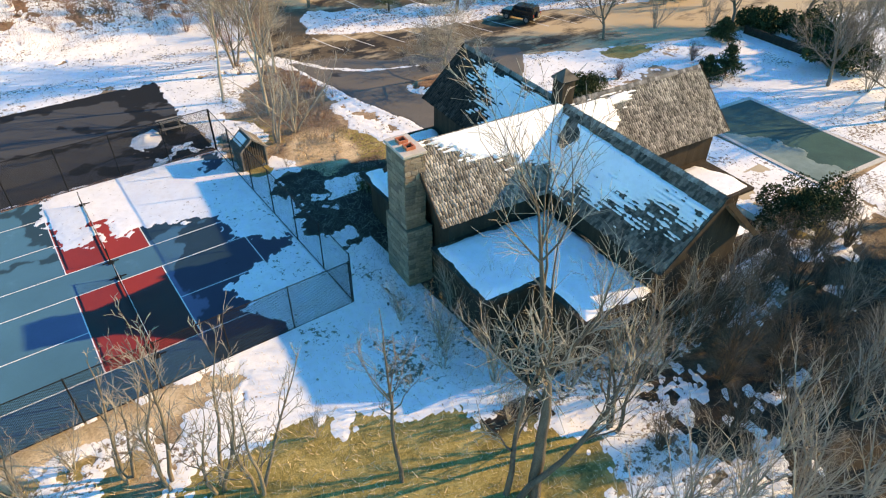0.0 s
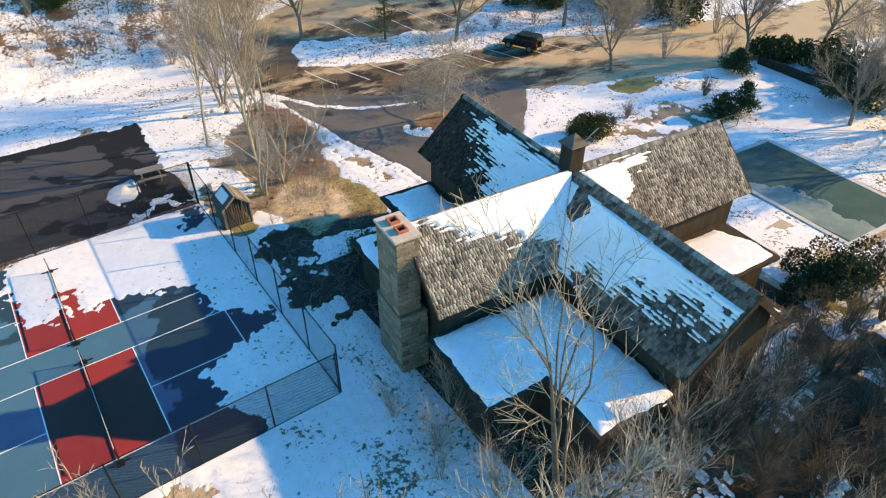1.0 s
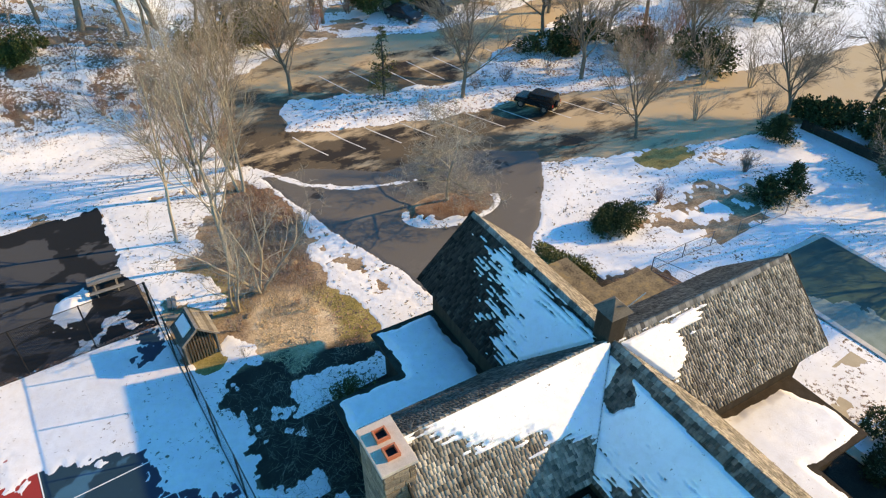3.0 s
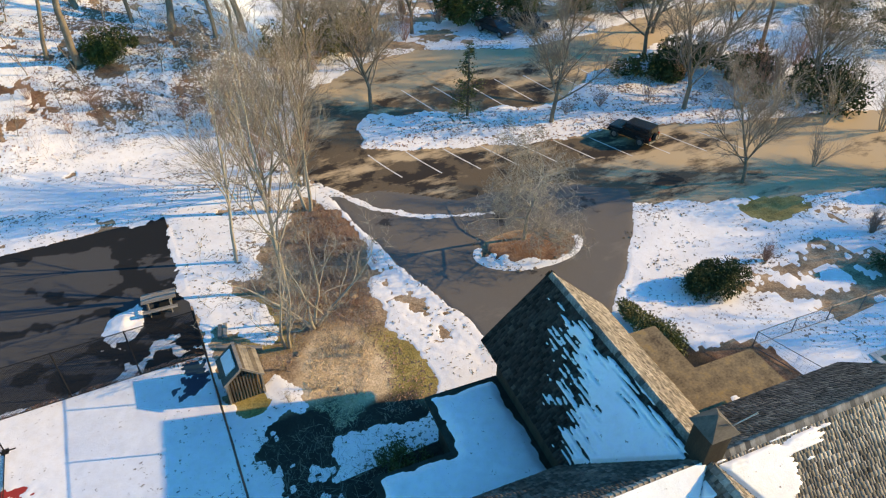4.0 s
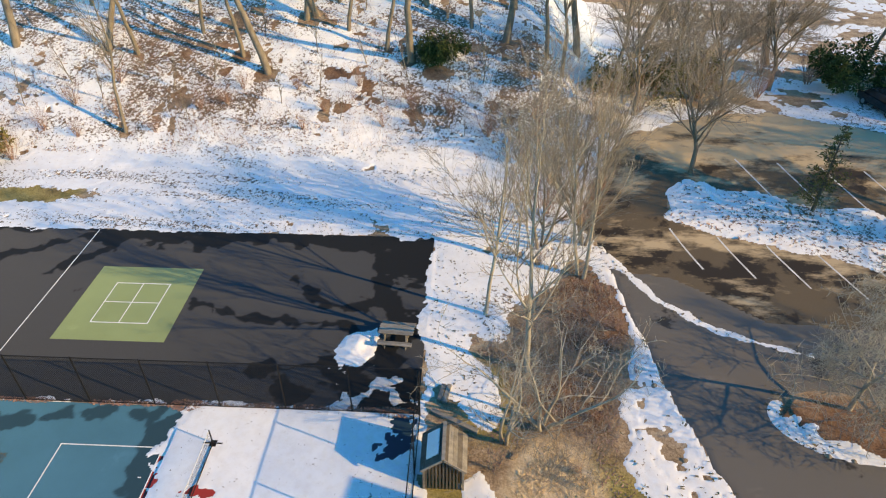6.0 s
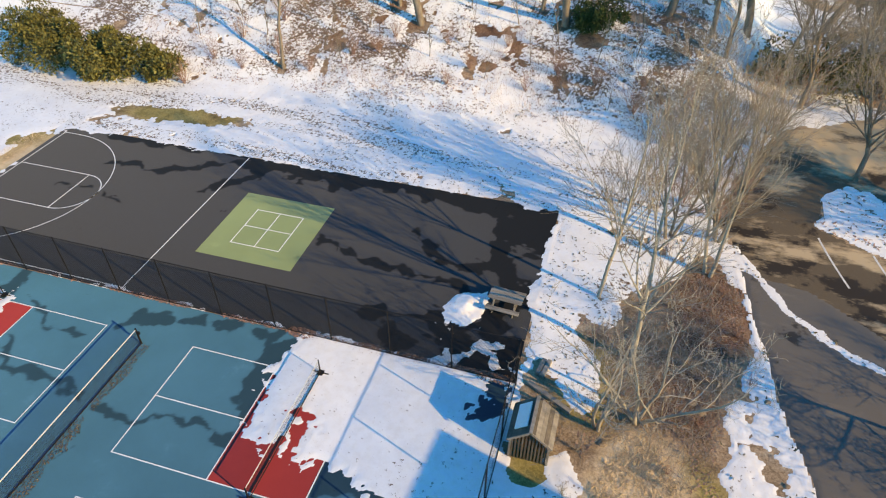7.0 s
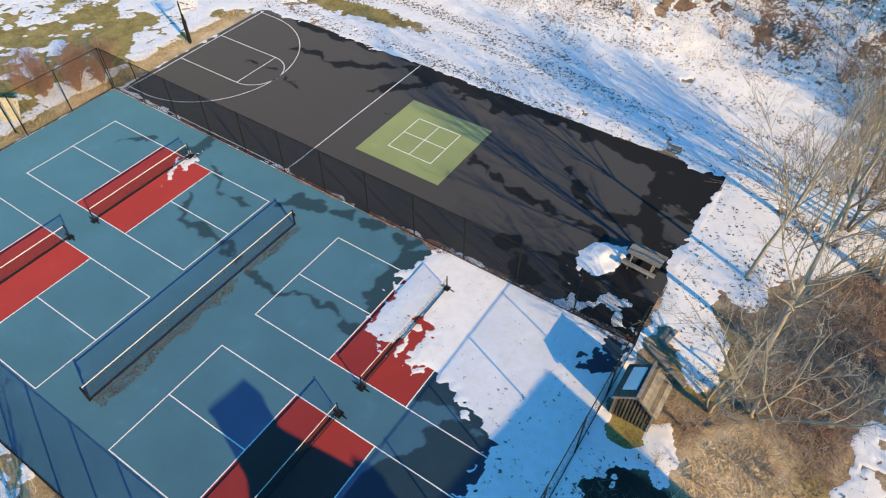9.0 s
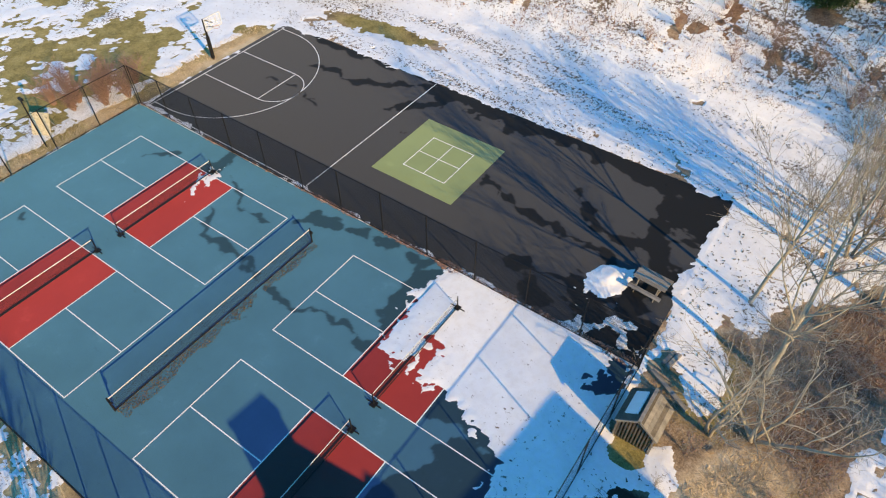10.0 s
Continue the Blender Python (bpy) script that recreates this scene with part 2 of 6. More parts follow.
NEEDLE = plain("conifer_needle", (0.02, 0.035, 0.015), (0.075, 0.1, 0.04), 2, 0.7, bump=0, vary=0.4)
DRY = plain("dry_grass", (0.46, 0.33, 0.19), (0.76, 0.6, 0.40), 2, 0.9, bump=0, vary=0.35)
WOOD = plain("weathered_board", (0.12, 0.112, 0.10), (0.33, 0.305, 0.27), 3, 0.85, bump=0.3, vary=0.2, stretch=(0.2, 1, 1))
OLDWOOD = plain("dark_weathered_board", (0.04, 0.034, 0.028), (0.15, 0.13, 0.11), 3, 0.85, bump=0.3, vary=0.25, stretch=(0.2, 1, 1))
STEEL = plain("galvanised_steel", (0.30, 0.31, 0.32), (0.45, 0.46, 0.47), 8, 0.45, 0.8, bump=0.05)
BLACK = plain("black_coated_steel", (0.008, 0.008, 0.009), (0.02, 0.02, 0.021), 6, 0.5, bump=0.05)
NET = plain("black_net_cord", (0.010, 0.010, 0.011), (0.024, 0.024, 0.025), 6, 0.8, bump=0)
TAPE = plain("white_net_tape", (0.52, 0.52, 0.51), (0.66, 0.66, 0.65), 5, 0.7, bump=0.05)
POOL = plain("green_pool_cover", (0.014, 0.058, 0.056), (0.042, 0.125, 0.105), 0.4, 0.6, bump=0.2, distance=0.05)
CARPAINT = plain("black_car_paint", (0.008, 0.008, 0.009), (0.016, 0.016, 0.018), 6, 0.22, bump=0)
TYRE = plain("black_rubber", (0.012, 0.012, 0.012), (0.03, 0.03, 0.03), 8, 0.85)
GLASS = plain("dark_window_glass", (0.012, 0.015, 0.018), (0.02, 0.024, 0.028), 3, 0.08, bump=0)
KERB = plain("kerb_stone", (0.42, 0.40, 0.37), (0.62, 0.60, 0.56), 3, 0.85, bump=0.3)

for dull in (LEAF, OLIVELEAF, NEEDLE, NET, BLACK, WALL, BARK, MIDBARK, DARKBARK, TWIG, REDTWIG, BLUE, RED, GREEN, POOL):
    dull.node_tree.nodes["Principled BSDF"].inputs["Specular IOR Level"].default_value = 0.15
for rough_face in (BLUE, RED, GREEN, ASPHALT):
    rough_face.node_tree.nodes["Principled BSDF"].inputs["Diffuse Roughness"].default_value = 1.0


# ---- building helpers ----
def mesh(name, verts, faces, mat, parent=None, smooth=False):
    me = bpy.data.meshes.new(name)
    sizes = {len(f) for f in faces} if isinstance(faces, list) else {faces.shape[1]}
    if len(sizes) == 1 and len(faces) > 50:
        n, v, f = sizes.pop(), np.asarray(verts, np.float32), np.asarray(faces, np.int32)
        me.vertices.add(len(v))
        me.vertices.foreach_set("co", v.ravel())
        me.loops.add(f.size)
        me.loops.foreach_set("vertex_index", f.ravel())
        me.polygons.add(len(f))
        me.polygons.foreach_set("loop_start", np.arange(0, f.size, n, dtype=np.int32))
        me.update(calc_edges=True)
    else:
        me.from_pydata([tuple(map(float, v)) for v in verts], [], [list(map(int, f)) for f in faces])
    me.materials.append(mat)
    if smooth:
        me.polygons.foreach_set("use_smooth", np.ones(len(me.polygons), bool))
    ob = new(name, me)
    if parent:
        ob.parent = parent
    return ob


def part(name, bm, mat, parent=None, label="", smooth=False):
    me = bpy.data.meshes.new(name)
    bmesh.ops.recalc_face_normals(bm, faces=bm.faces)
    bm.to_mesh(me)
    bm.free()
    me.materials.append(mat)
    if smooth:
        me.polygons.foreach_set("use_smooth", np.ones(len(me.polygons), bool))
    ob = new(name, me)
    if parent:
        ob.parent = parent
    if label:
        ob["label"] = label
    return ob


def thing(name, label, category, m=None, group="", kind=""):
    ob = tagged(new(name), label, category, group, kind)
    if m is not None:
        ob.matrix_basis = m
    return ob


def box(bm, size, at=(0, 0, 0), turn=(0, 0, 0), bevel=0.0):
    """A box of that size centred at a place; bevel rounds its edges."""
    made = bmesh.ops.create_cube(bm, size=1.0, matrix=pose(*at, *turn) @ Matrix.Diagonal((*size, 1)))["verts"]
    if bevel:
        edges = {e for v in made for e in v.link_edges}
        bmesh.ops.bevel(bm, geom=list(edges), offset=bevel, segments=2, affect="EDGES", profile=0.6)
    return bm


def boxed(size, at=(0, 0, 0), turn=(0, 0, 0), bevel=0.0):
    return box(bmesh.new(), size, at, turn, bevel)


def rod(bm, a, b, r0, r1=None, sides=8):
    """A round bar from a to b."""
    a, b = Vector(a), Vector(b)
    m = Matrix.Translation((a + b) / 2) @ (b - a).to_track_quat("Z", "Y").to_matrix().to_4x4()
    bmesh.ops.create_cone(bm, cap_ends=True, segments=sides, radius1=r0, radius2=r0 if r1 is None else r1, depth=(b - a).length, matrix=m)
    return bm


def rodded(a, b, r0, r1=None, sides=8):
    return rod(bmesh.new(), a, b, r0, r1, sides)


def sheet(name, mat, x0, y0, x1, y1, cell, field, top, low=-0.08, base=land, litter=None):
    """A layer on the ground over the part of a rectangle where field(x, y) > 0; top(f, x, y) is its height over the ground."""
    xs, ys = np.arange(x0, x1 + cell / 2, cell), np.arange(y0, y1 + cell / 2, cell)
    x, y = np.meshgrid(xs, ys, indexing="ij")
    f = field(x, y)
    z = base(x, y) + np.where(f > 0, top(f, x, y), np.maximum(f * 0.5, low))
    on = f > 0
    keep = on[:-1, :-1] | on[1:, :-1] | on[:-1, 1:] | on[1:, 1:]
    number = np.arange(x.size).reshape(x.shape)
    quads = np.stack([number[:-1, :-1], number[1:, :-1], number[1:, 1:], number[:-1, 1:]], -1)[keep]
    used, back = np.unique(quads, return_inverse=True)
    verts = np.stack([x.ravel(), y.ravel(), z.ravel()], -1)[used]
    ob = mesh(name, verts, back.reshape(-1, 4), mat, smooth=True)
    if litter is not None:
        layer = ob.data.attributes.new("litter", "FLOAT", "POINT")
        layer.data.foreach_set("value", litter(x.ravel()[used], y.ravel()[used]).astype(np.float32))
    return ob


def slab(name, x0, y0, x1, y1, z0, z1, mat, parent=None):
    return part(name, boxed((x1 - x0, y1 - y0, z1 - z0), ((x0 + x1) / 2, (y0 + y1) / 2, (z0 + z1) / 2)), mat, parent)


# ---- plan of the ground ----
PAD = (-21.6, -16.5, 15.6, 2.3)
PLAY = (-21.3, 2.42, 15.6, 16.4)
DRIVE_EDGE = [(26.2, 13.8), (26.9, 8.7), (27.4, 5.1), (28.2, 1.4), (28.9, -1.4), (29.3, -5.5), (33.0, -6.2), (36.2, -4.6), (39.2, -2.0), (42.0, 0.6), (44.2, 3.2), (45.6, 5.2), (40.5, 9.0), (34.0, 9.5), (30.0, 13.0)]
LOT_EDGE = [(25.0, 18.0), (26.4, 14.8), (28.4, 11.0), (31.0, 8.6), (34.2, 7.3), (41.0, 5.6), (49.0, 1.6), (58.0, -1.6), (75.0, -6.0), (95.0, -10), (95.0, 30), (72.6, 31.0), (60.0, 28.6), (50.5, 28.2), (41.5, 32.0), (35.2, 31.0), (29.2, 27.4), (26.0, 22.5)]
MEDIAN = [(30.6, 19.0), (33.6, 17.5), (37.3, 16.3), (45.8, 13.3), (51.4, 13.2), (54.4, 12.0), (62.0, 9.2), (68.5, 7.6), (75.0, 5.8), (96.0, 2.0), (96.0, 25.0), (88.0, 25.9), (78.7, 27.4), (71.8, 26.4), (61.0, 23.4), (55.0, 22.0), (48.4, 18.7), (39.7, 20.8), (33.0, 22.6), (31.4, 21.4)]
ISLAND = (35.4, 2.6, 3.5, 2.0, -8)


def drive_field(x, y):
    island = oval(x, y, *ISLAND)
    return np.minimum(poly(x, y, DRIVE_EDGE) + fbm(x, y, 1.5, 3, 3) * 0.25, -island)


def lot_field(x, y):
    return np.minimum(poly(x, y, LOT_EDGE) + fbm(x, y, 2.5, 3, 4) * 0.4, -poly(x, y, MEDIAN) - fbm(x, y, 2, 3, 5) * 0.8)


def garden_field(x, y):
    """The leaf-covered planting between the play yard and the drive."""
    return np.maximum(poly(x, y, [(17.6, 8.0), (19.5, 7.2), (21.5, 11.5), (24.5, 14.5), (26.4, 12.0), (26.6, 7.5), (25.2, 3.6), (24.8, 0.2), (25.8, -3.5), (25.0, -6.5), (20.5, -5.5), (18.8, -1.5), (18.2, 1.8), (19.4, 4.6), (18.0, 6.6)]), oval(x, y, 17.2, 0.8, 1.2, 2.6))


WOOD_FEET = [(0.7, 34.5, 1.5), (-1.8, 36.3, 1.2), (3.3, 41.0, 2.0), (10.4, 37.2, 1.0), (12.6, 36.1, 1.4), (-9.4, 28.2, 0.8), (-11.0, 36.4, 1.3), (-13.8, 36.9, 1.3), (14.9, 35.2, 1.9), (20.5, 38.4, 1.3), (7.2, 31.0, 0.9), (6.0, 34.6, 0.9), (-5.4, 31.6, 1.2), (2.8, 29.2, 0.7)]


def snow_litter(x, y):
    """How far leaves and trodden grass show through the snow, 0 to 1."""
    wooded = 1 - step(23, 31, x)
    hill = step(24.6, 30.5, y) * wooded
    v = hill * np.clip(0.32 + 0.08 * step(4, -8, x) + fbm(x, y, 4.5, 4, 44) * 0.95 + fbm(x, y, 1.2, 3, 45) * 0.55, 0.04, 0.66)
    for tx, ty, wide in WOOD_FEET:
        v = np.maximum(v, 0.62 * np.exp(-(((x - tx) / wide) ** 2 + ((y - ty) / wide) ** 2) * 0.7))
    open_snow = step(16.0, 17.0, y) * (1 - hill) * wooded
    rows = fbm(x * 0.16, y + 0.06 * x + 0.4 * np.sin(x * 0.2), 1.5, 3, 46)
    v = np.maximum(v, open_snow * np.clip(0.07 + rows * 1.2, 0.0, 0.42))
    garden = step(15.4, 16.2, x) * (1 - step(16, 18, y))
    v = np.maximum(v, garden * np.clip(0.07 + fbm(x, y, 2.5, 4, 47) * 0.9, 0, 0.42))
    far = step(31, 36, x) * step(20, 34, y)
    v = np.maximum(v, far * np.clip(0.25 + fbm(x, y, 4, 4, 48) * 1.0, 0, 0.6))
    strip = step(0, 0.5, poly(x, y, MEDIAN))
    v = np.maximum(v, strip * np.clip(0.15 + fbm(x, y, 1.6, 4, 49) * 1.0, 0, 0.5))
    v = np.maximum(v, (1 - step(-17, -16.4, y)) * np.clip(0.16 + fbm(x, y, 2.2, 4, 43) * 1.1, 0, 0.5))
    v = np.maximum(v, (1 - step(-24.5, -23.5, x)) * np.clip(0.1 + fbm(x, y, 2.2, 4, 41) * 0.9, 0, 0.5))
    pad_snow = step(-0.2, 0.1, rect(x, y, *PAD))
    return v * (1 - pad_snow) + pad_snow * np.clip(-0.02 + fbm(x, y, 2.0, 3, 42) * 0.4 + 0.16 * step(-2.5, -6.5, y) * step(10, 13, x), 0, 0.27)


def snow_field(x, y):
    big, mid, small = fbm(x, y, 9, 4, 20), fbm(x, y, 2.0, 5, 21), fbm(x, y, 0.5, 3, 22)
    edge = mid * 1.35 + small * 0.4 + fbm(x, y, 0.3, 2, 23) * 0.3
    f = 0.8 + big * 1.2 + edge * 0.9
    # leaf litter on the wooded bank
    hill = step(25.5, 28.5, y) * (1 - step(23, 30, x))
    bare = fbm(x, y, 1.5, 5, 24) * 2.2 + small * 0.5 - 0.5 + fbm(x, y, 11, 2, 27) * 0.4
    f = np.where(hill > 0, np.minimum(f + 0.5, -bare * hill + (1 - hill) * 0.6), f)
    for tx, ty, wide in WOOD_FEET:
        f = np.minimum(f, -oval(x, y, tx, ty - 0.2, wide * 0.62, wide * 0.5) + edge * 0.9)
    # tufts and melt holes in the open snow
    holes = lattice(x / 0.5, y / 0.4, 33) + fbm(x, y, 5, 3, 34) * 0.7
    f = np.where(holes > 1.06, np.minimum(f, (1.06 - holes) * 3), f)
    # bare ground
    f = np.minimum(f, -garden_field(x, y) + edge * 0.8)
    f = np.minimum(f, -rect(x, y, *PLAY) + 0.1 + edge * 0.8)
    f = np.minimum(f, -drive_field(x, y) - 0.05 + edge * 0.25)
    f = np.minimum(f, -lot_field(x, y) - 0.1 + edge * 0.5)
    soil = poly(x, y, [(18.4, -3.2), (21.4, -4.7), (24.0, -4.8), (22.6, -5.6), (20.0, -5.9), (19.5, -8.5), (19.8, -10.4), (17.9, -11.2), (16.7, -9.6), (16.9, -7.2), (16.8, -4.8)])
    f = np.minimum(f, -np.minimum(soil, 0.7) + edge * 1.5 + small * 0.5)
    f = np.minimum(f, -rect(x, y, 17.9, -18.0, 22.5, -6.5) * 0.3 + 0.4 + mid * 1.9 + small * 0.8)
    f = np.minimum(f, -oval(x, y, 11.4, -26.9, 8.5, 4.4, -22) + edge * 1.8)
    f = np.minimum(f, -rect(x, y, -40, -60, 3, -17.0) * 0.25 - 0.2 + mid * 2.2 + small)
    f = np.minimum(f, -rect(x, y, -40, -18.1, 9.0, -16.6) * 0.8 + edge * 1.6 + 0.12)
    f = np.minimum(f, -rect(x, y, -60, -30, -24.0, 16.0) * 0.05 + 0.85 + big * 2.4 + mid * 2.4 + small * 1.2)
    f = np.minimum(f, -rect(x, y, -23.1, -20, -21.4, 14.9) + edge * 0.7)
    f = np.minimum(f, -oval(x, y, -14.5, 20.3, 5.0, 1.1, 8) + edge)
    f = np.minimum(f, -oval(x, y, 39.5, -10.8, 3.8, 1.9, -25) * 0.8 + edge)
    f = np.minimum(f, -oval(x, y, 50.5, -7.0, 5.5, 3.5, 20) * 0.4 + 0.3 + mid * 3.4 + small * 1.4)
    f = np.minimum(f, -oval(x, y, 53.0, -1.0, 2.6, 1.8) + edge)
    f = np.maximum(f, np.minimum(rect(x, y, 41.9, -14, 57, -10.6), 0.6) + mid * 0.3)
    f = np.minimum(f, -rect(x, y, 45.3, -25.0, 53.0, -13.2) + 0.1)
    f = np.minimum(f, -np.maximum(rect(x, y, 22, -60, 60, -27.8), rect(x, y, 35, -60, 47, -25.6)) * 0.3 + 0.3 + mid * 2.6 + small)
    f = np.minimum(f, -np.minimum(rect(x, y, 34, 33.2, 120, 90), 1.2) * 0.3 + 0.25 + mid * 2.4 + small)
    f = np.minimum(f, -oval(x, y, 27.2, -0.4, 0.4, 3.0, 12) + 0.1 + edge * 1.3)
    # the painted courts: snow is left along the east end only
    pad = rect(x, y, *PAD)
    f = np.where(pad > -0.05, np.minimum(court_snow(x, y) + edge * 0.6 + small * 0.7 + fbm(x, y, 0.3, 2, 23) * 0.5, 0.6), f)
    # a heap by the picnic table, rests along the fence, snow on the island and the kerb
    f = np.maximum(f, oval(x, y, 12.2, 6.6, 1.0, 1.35, -20) + edge * 0.5)
    f = np.maximum(f, np.where(rect(x, y, 9.5, 2.5, 15.4, 5.4) > 0, mid * 2.4 + small * 1.4 - 0.42 + 0.04 * (x - 12), -1))
    f = np.minimum(f, -oval(x, y, 17.15, -1.95, 0.85, 0.75) + edge * 0.4)
    isle = oval(x, y, *ISLAND)
    f = np.where(isle > -0.1, np.minimum(isle - 0.1, 1.9 - y - 0.3 * (x - 35.4) + edge * 1.6), f)
    f = np.maximum(f, np.where((x < 40) & (y < 3.2 - 0.25 * (x - 35.4)), 0.13 - np.abs(oval(x, y, *ISLAND) - 0.05), -1))
    curve = np.abs(poly(x, y, LOT_EDGE))
    f = np.maximum(f, np.where((x > 25.6) & (x < 35.5) & (y < 16) & (y > 6.5), 0.26 - curve + edge * 0.25 + small * 0.15, -1))
    f = np.maximum(f, np.minimum(oval(x, y, 18.4, 3.6, 1.0, 2.0, 10) + edge * 0.7, -oval(x, y, 17.0, 3.6, 0.7, 0.7)))
    f = np.minimum(f, -rect(x, y, 19.0, -26.0, 38.5, -7.4) + 0.2)
    return f


def court_snow(x, y):
    """Where snow still lies on the painted courts, without its ragged edge."""
    west = x - 4.2 + 0.28 * np.minimum(y + 1.0, 0) - 0.25 * np.maximum(y, 0)
    south = y + 4.3 + 0.28 * np.maximum(x - 9.5, 0) - 0.3 * np.maximum(6.6 - x, 0)
    left = np.minimum(west, south)
    left = np.maximum(left, np.minimum(x - 12.9, y + 8.6 + 0.6 * (x - 14)))
    left = np.maximum(left, x - 15.3)
    left = np.maximum(left, np.minimum(x - 11.4 + 0.25 * (y + 14), -y - 11.2 + 0.25 * (x - 12)))
    left = np.minimum(left, -rect(x, y, 6.85, -6.5, 7.55, -1.9))
    left = np.maximum(left, oval(x, y, -11.55, -0.75, 0.3, 0.85, 8))
    return np.minimum(left, -oval(x, y, 14.9, 0.85, 0.55, 0.9, -20))


def snow_top(f, x, y):
    heap = np.maximum(oval(x, y, 12.2, 6.6, 1.0, 1.35, -20) + fbm(x, y, 0.7, 4, 42) * 0.6, 0) * 0.18
    return 0.006 + 0.04 * step(0, 0.9, f) + (fbm(x, y, 1.6, 3, 40) * 0.018 + fbm(x, y, 0.4, 2, 41) * 0.006) * step(0, 0.6, f) + heap


def snow_base(x, y):
    """What the snow lies on: ground, road, play yard or court floor."""
    z = land(x, y) + np.where(np.maximum(drive_field(x, y), lot_field(x, y)) > -0.4, 0.02, 0)
    z = np.where(rect(x, y, *PLAY) > -0.12, 0.02, z)
    return np.where(rect(x, y, *PAD) > -0.1, 0.034, z)


def spread(near0, near1, cell, far):
    near = np.arange(near0, near1 + cell / 2, cell)
    out = cell * 1.5 ** np.arange(1, 22)
    out = np.cumsum(out)
    out = out[out < far]
    return np.concatenate([near0 - out[::-1], near, near1 + out])


xs, ys = spread(-45, 95, 0.5, 2500), spread(-60, 75, 0.5, 2500)
gx, gy = np.meshgrid(xs, ys, indexing="ij")
number = np.arange(gx.size).reshape(gx.shape)
quads = np.stack([number[:-1, :-1], number[1:, :-1], number[1:, 1:], number[:-1, 1:]], -1).reshape(-1, 4)
ground = mesh("ground", np.stack([gx.ravel(), gy.ravel(), (land(gx, gy) - 0.02).ravel()], -1), quads, GROUND, smooth=True)
tagged(ground, "leaf-strewn earth with olive grass, straw and mulch patches", "ground", kind="structure")
ragged = fbm(gx, gy, 3, 4, 50) * 1.5
zones = {
    "olive": np.maximum.reduce([oval(gx, gy, 24.2, -2.6, 1.9, 3.2, 15), oval(gx, gy, 11.4, -26.9, 9.5, 5.2, -22), rect(gx, gy, -40, -60, 4, -16.6) * 0.3, rect(gx, gy, -70, -30, -21.0, 20) * 0.6, oval(gx, gy, -14.5, 20.3, 5.5, 1.7, 8), oval(gx, gy, 53, -1, 3, 2.2), oval(gx, gy, 17.15, -1.95, 1.2, 1.1), rect(gx, gy, 18, 1, 20, 6) * 0.4, oval(gx, gy, 40.5, -26, 3.5, 2.5)]),
    "straw": np.maximum.reduce([oval(gx, gy, 21.4, -2.2, 2.2, 3.8, -10) * 1.5, rect(gx, gy, -22.6, -20, -21.2, 15.2) * 0.3, oval(gx, gy, 2.0, -17.6, 8, 0.8)]),
    "mulch": np.maximum.reduce([oval(gx, gy, 24.6, 10.0, 2.4, 4.2, -15), oval(gx, gy, 22.8, 4.5, 1.8, 2.6) * 0.4, oval(gx, gy, 39.5, -10.8, 4.0, 2.2, -25), oval(gx, gy, *ISLAND), rect(gx, gy, -15, 27, 30, 40) * 0.05]),
    # dark earth reaching as far as the edge of the house's shadow
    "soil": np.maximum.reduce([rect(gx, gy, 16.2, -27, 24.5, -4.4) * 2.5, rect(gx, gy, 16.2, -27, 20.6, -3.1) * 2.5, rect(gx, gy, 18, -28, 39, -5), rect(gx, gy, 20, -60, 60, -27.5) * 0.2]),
}
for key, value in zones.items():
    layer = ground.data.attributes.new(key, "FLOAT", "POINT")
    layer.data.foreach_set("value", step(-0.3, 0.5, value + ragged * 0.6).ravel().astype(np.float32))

NEAR = (-24.0, -22.0, 40.0, 32.0)
snow = sheet("snow", SNOW, NEAR[0], NEAR[1], NEAR[2], NEAR[3], 0.1, snow_field, snow_top, -0.03, snow_base, snow_litter)
tagged(snow, "thin melting white snow cover with ragged edges", "snow", kind="stuff")
for label, x0, y0, x1, y1, cell in (
    ("thin white snow and brown leaves on the wooded bank", -40, 32, 40, 62, 0.2),
    ("thin white snow patches on the western lawn", -46, -22, -24, 32, 0.22),
    ("thin white snow patches on the southern lawn", -30, -44, 40, -22, 0.15),
    ("white snow over the garden and car park strip", 40, -44, 72, 44, 0.22),
    ("thin white snow on the wooded slope beyond the car park", 40, 44, 72, 80, 0.5),
    ("thin white snow patches on distant ground", 72, -44, 130, 80, 0.8),
):
    tagged(sheet("snow", SNOW, x0, y0, x1, y1, cell, snow_field, snow_top, -0.03, snow_base, snow_litter), label, "snow", kind="stuff")

# ---- roads ----
drive = sheet("road", DRIVE, 25, -8, 47, 16, 0.25, drive_field, lambda f, x, y: np.minimum(f * 0.2, 0.02))
tagged(drive, "grey asphalt turning loop round a planted island", "driveway", kind="structure")
lot = sheet("road", LOT, 24, -12, 96, 39, 0.4, lot_field, lambda f, x, y: np.minimum(f * 0.2, 0.012), litter=lambda x, y: np.clip(0.16 + 0.5 * step(42, 58, x) + 0.55 * step(23.5, 26.5, y - 0.08 * (x - 40)), 0, 0.7))
tagged(lot, "brown sanded asphalt car park with white bay lines", "car park", kind="structure")

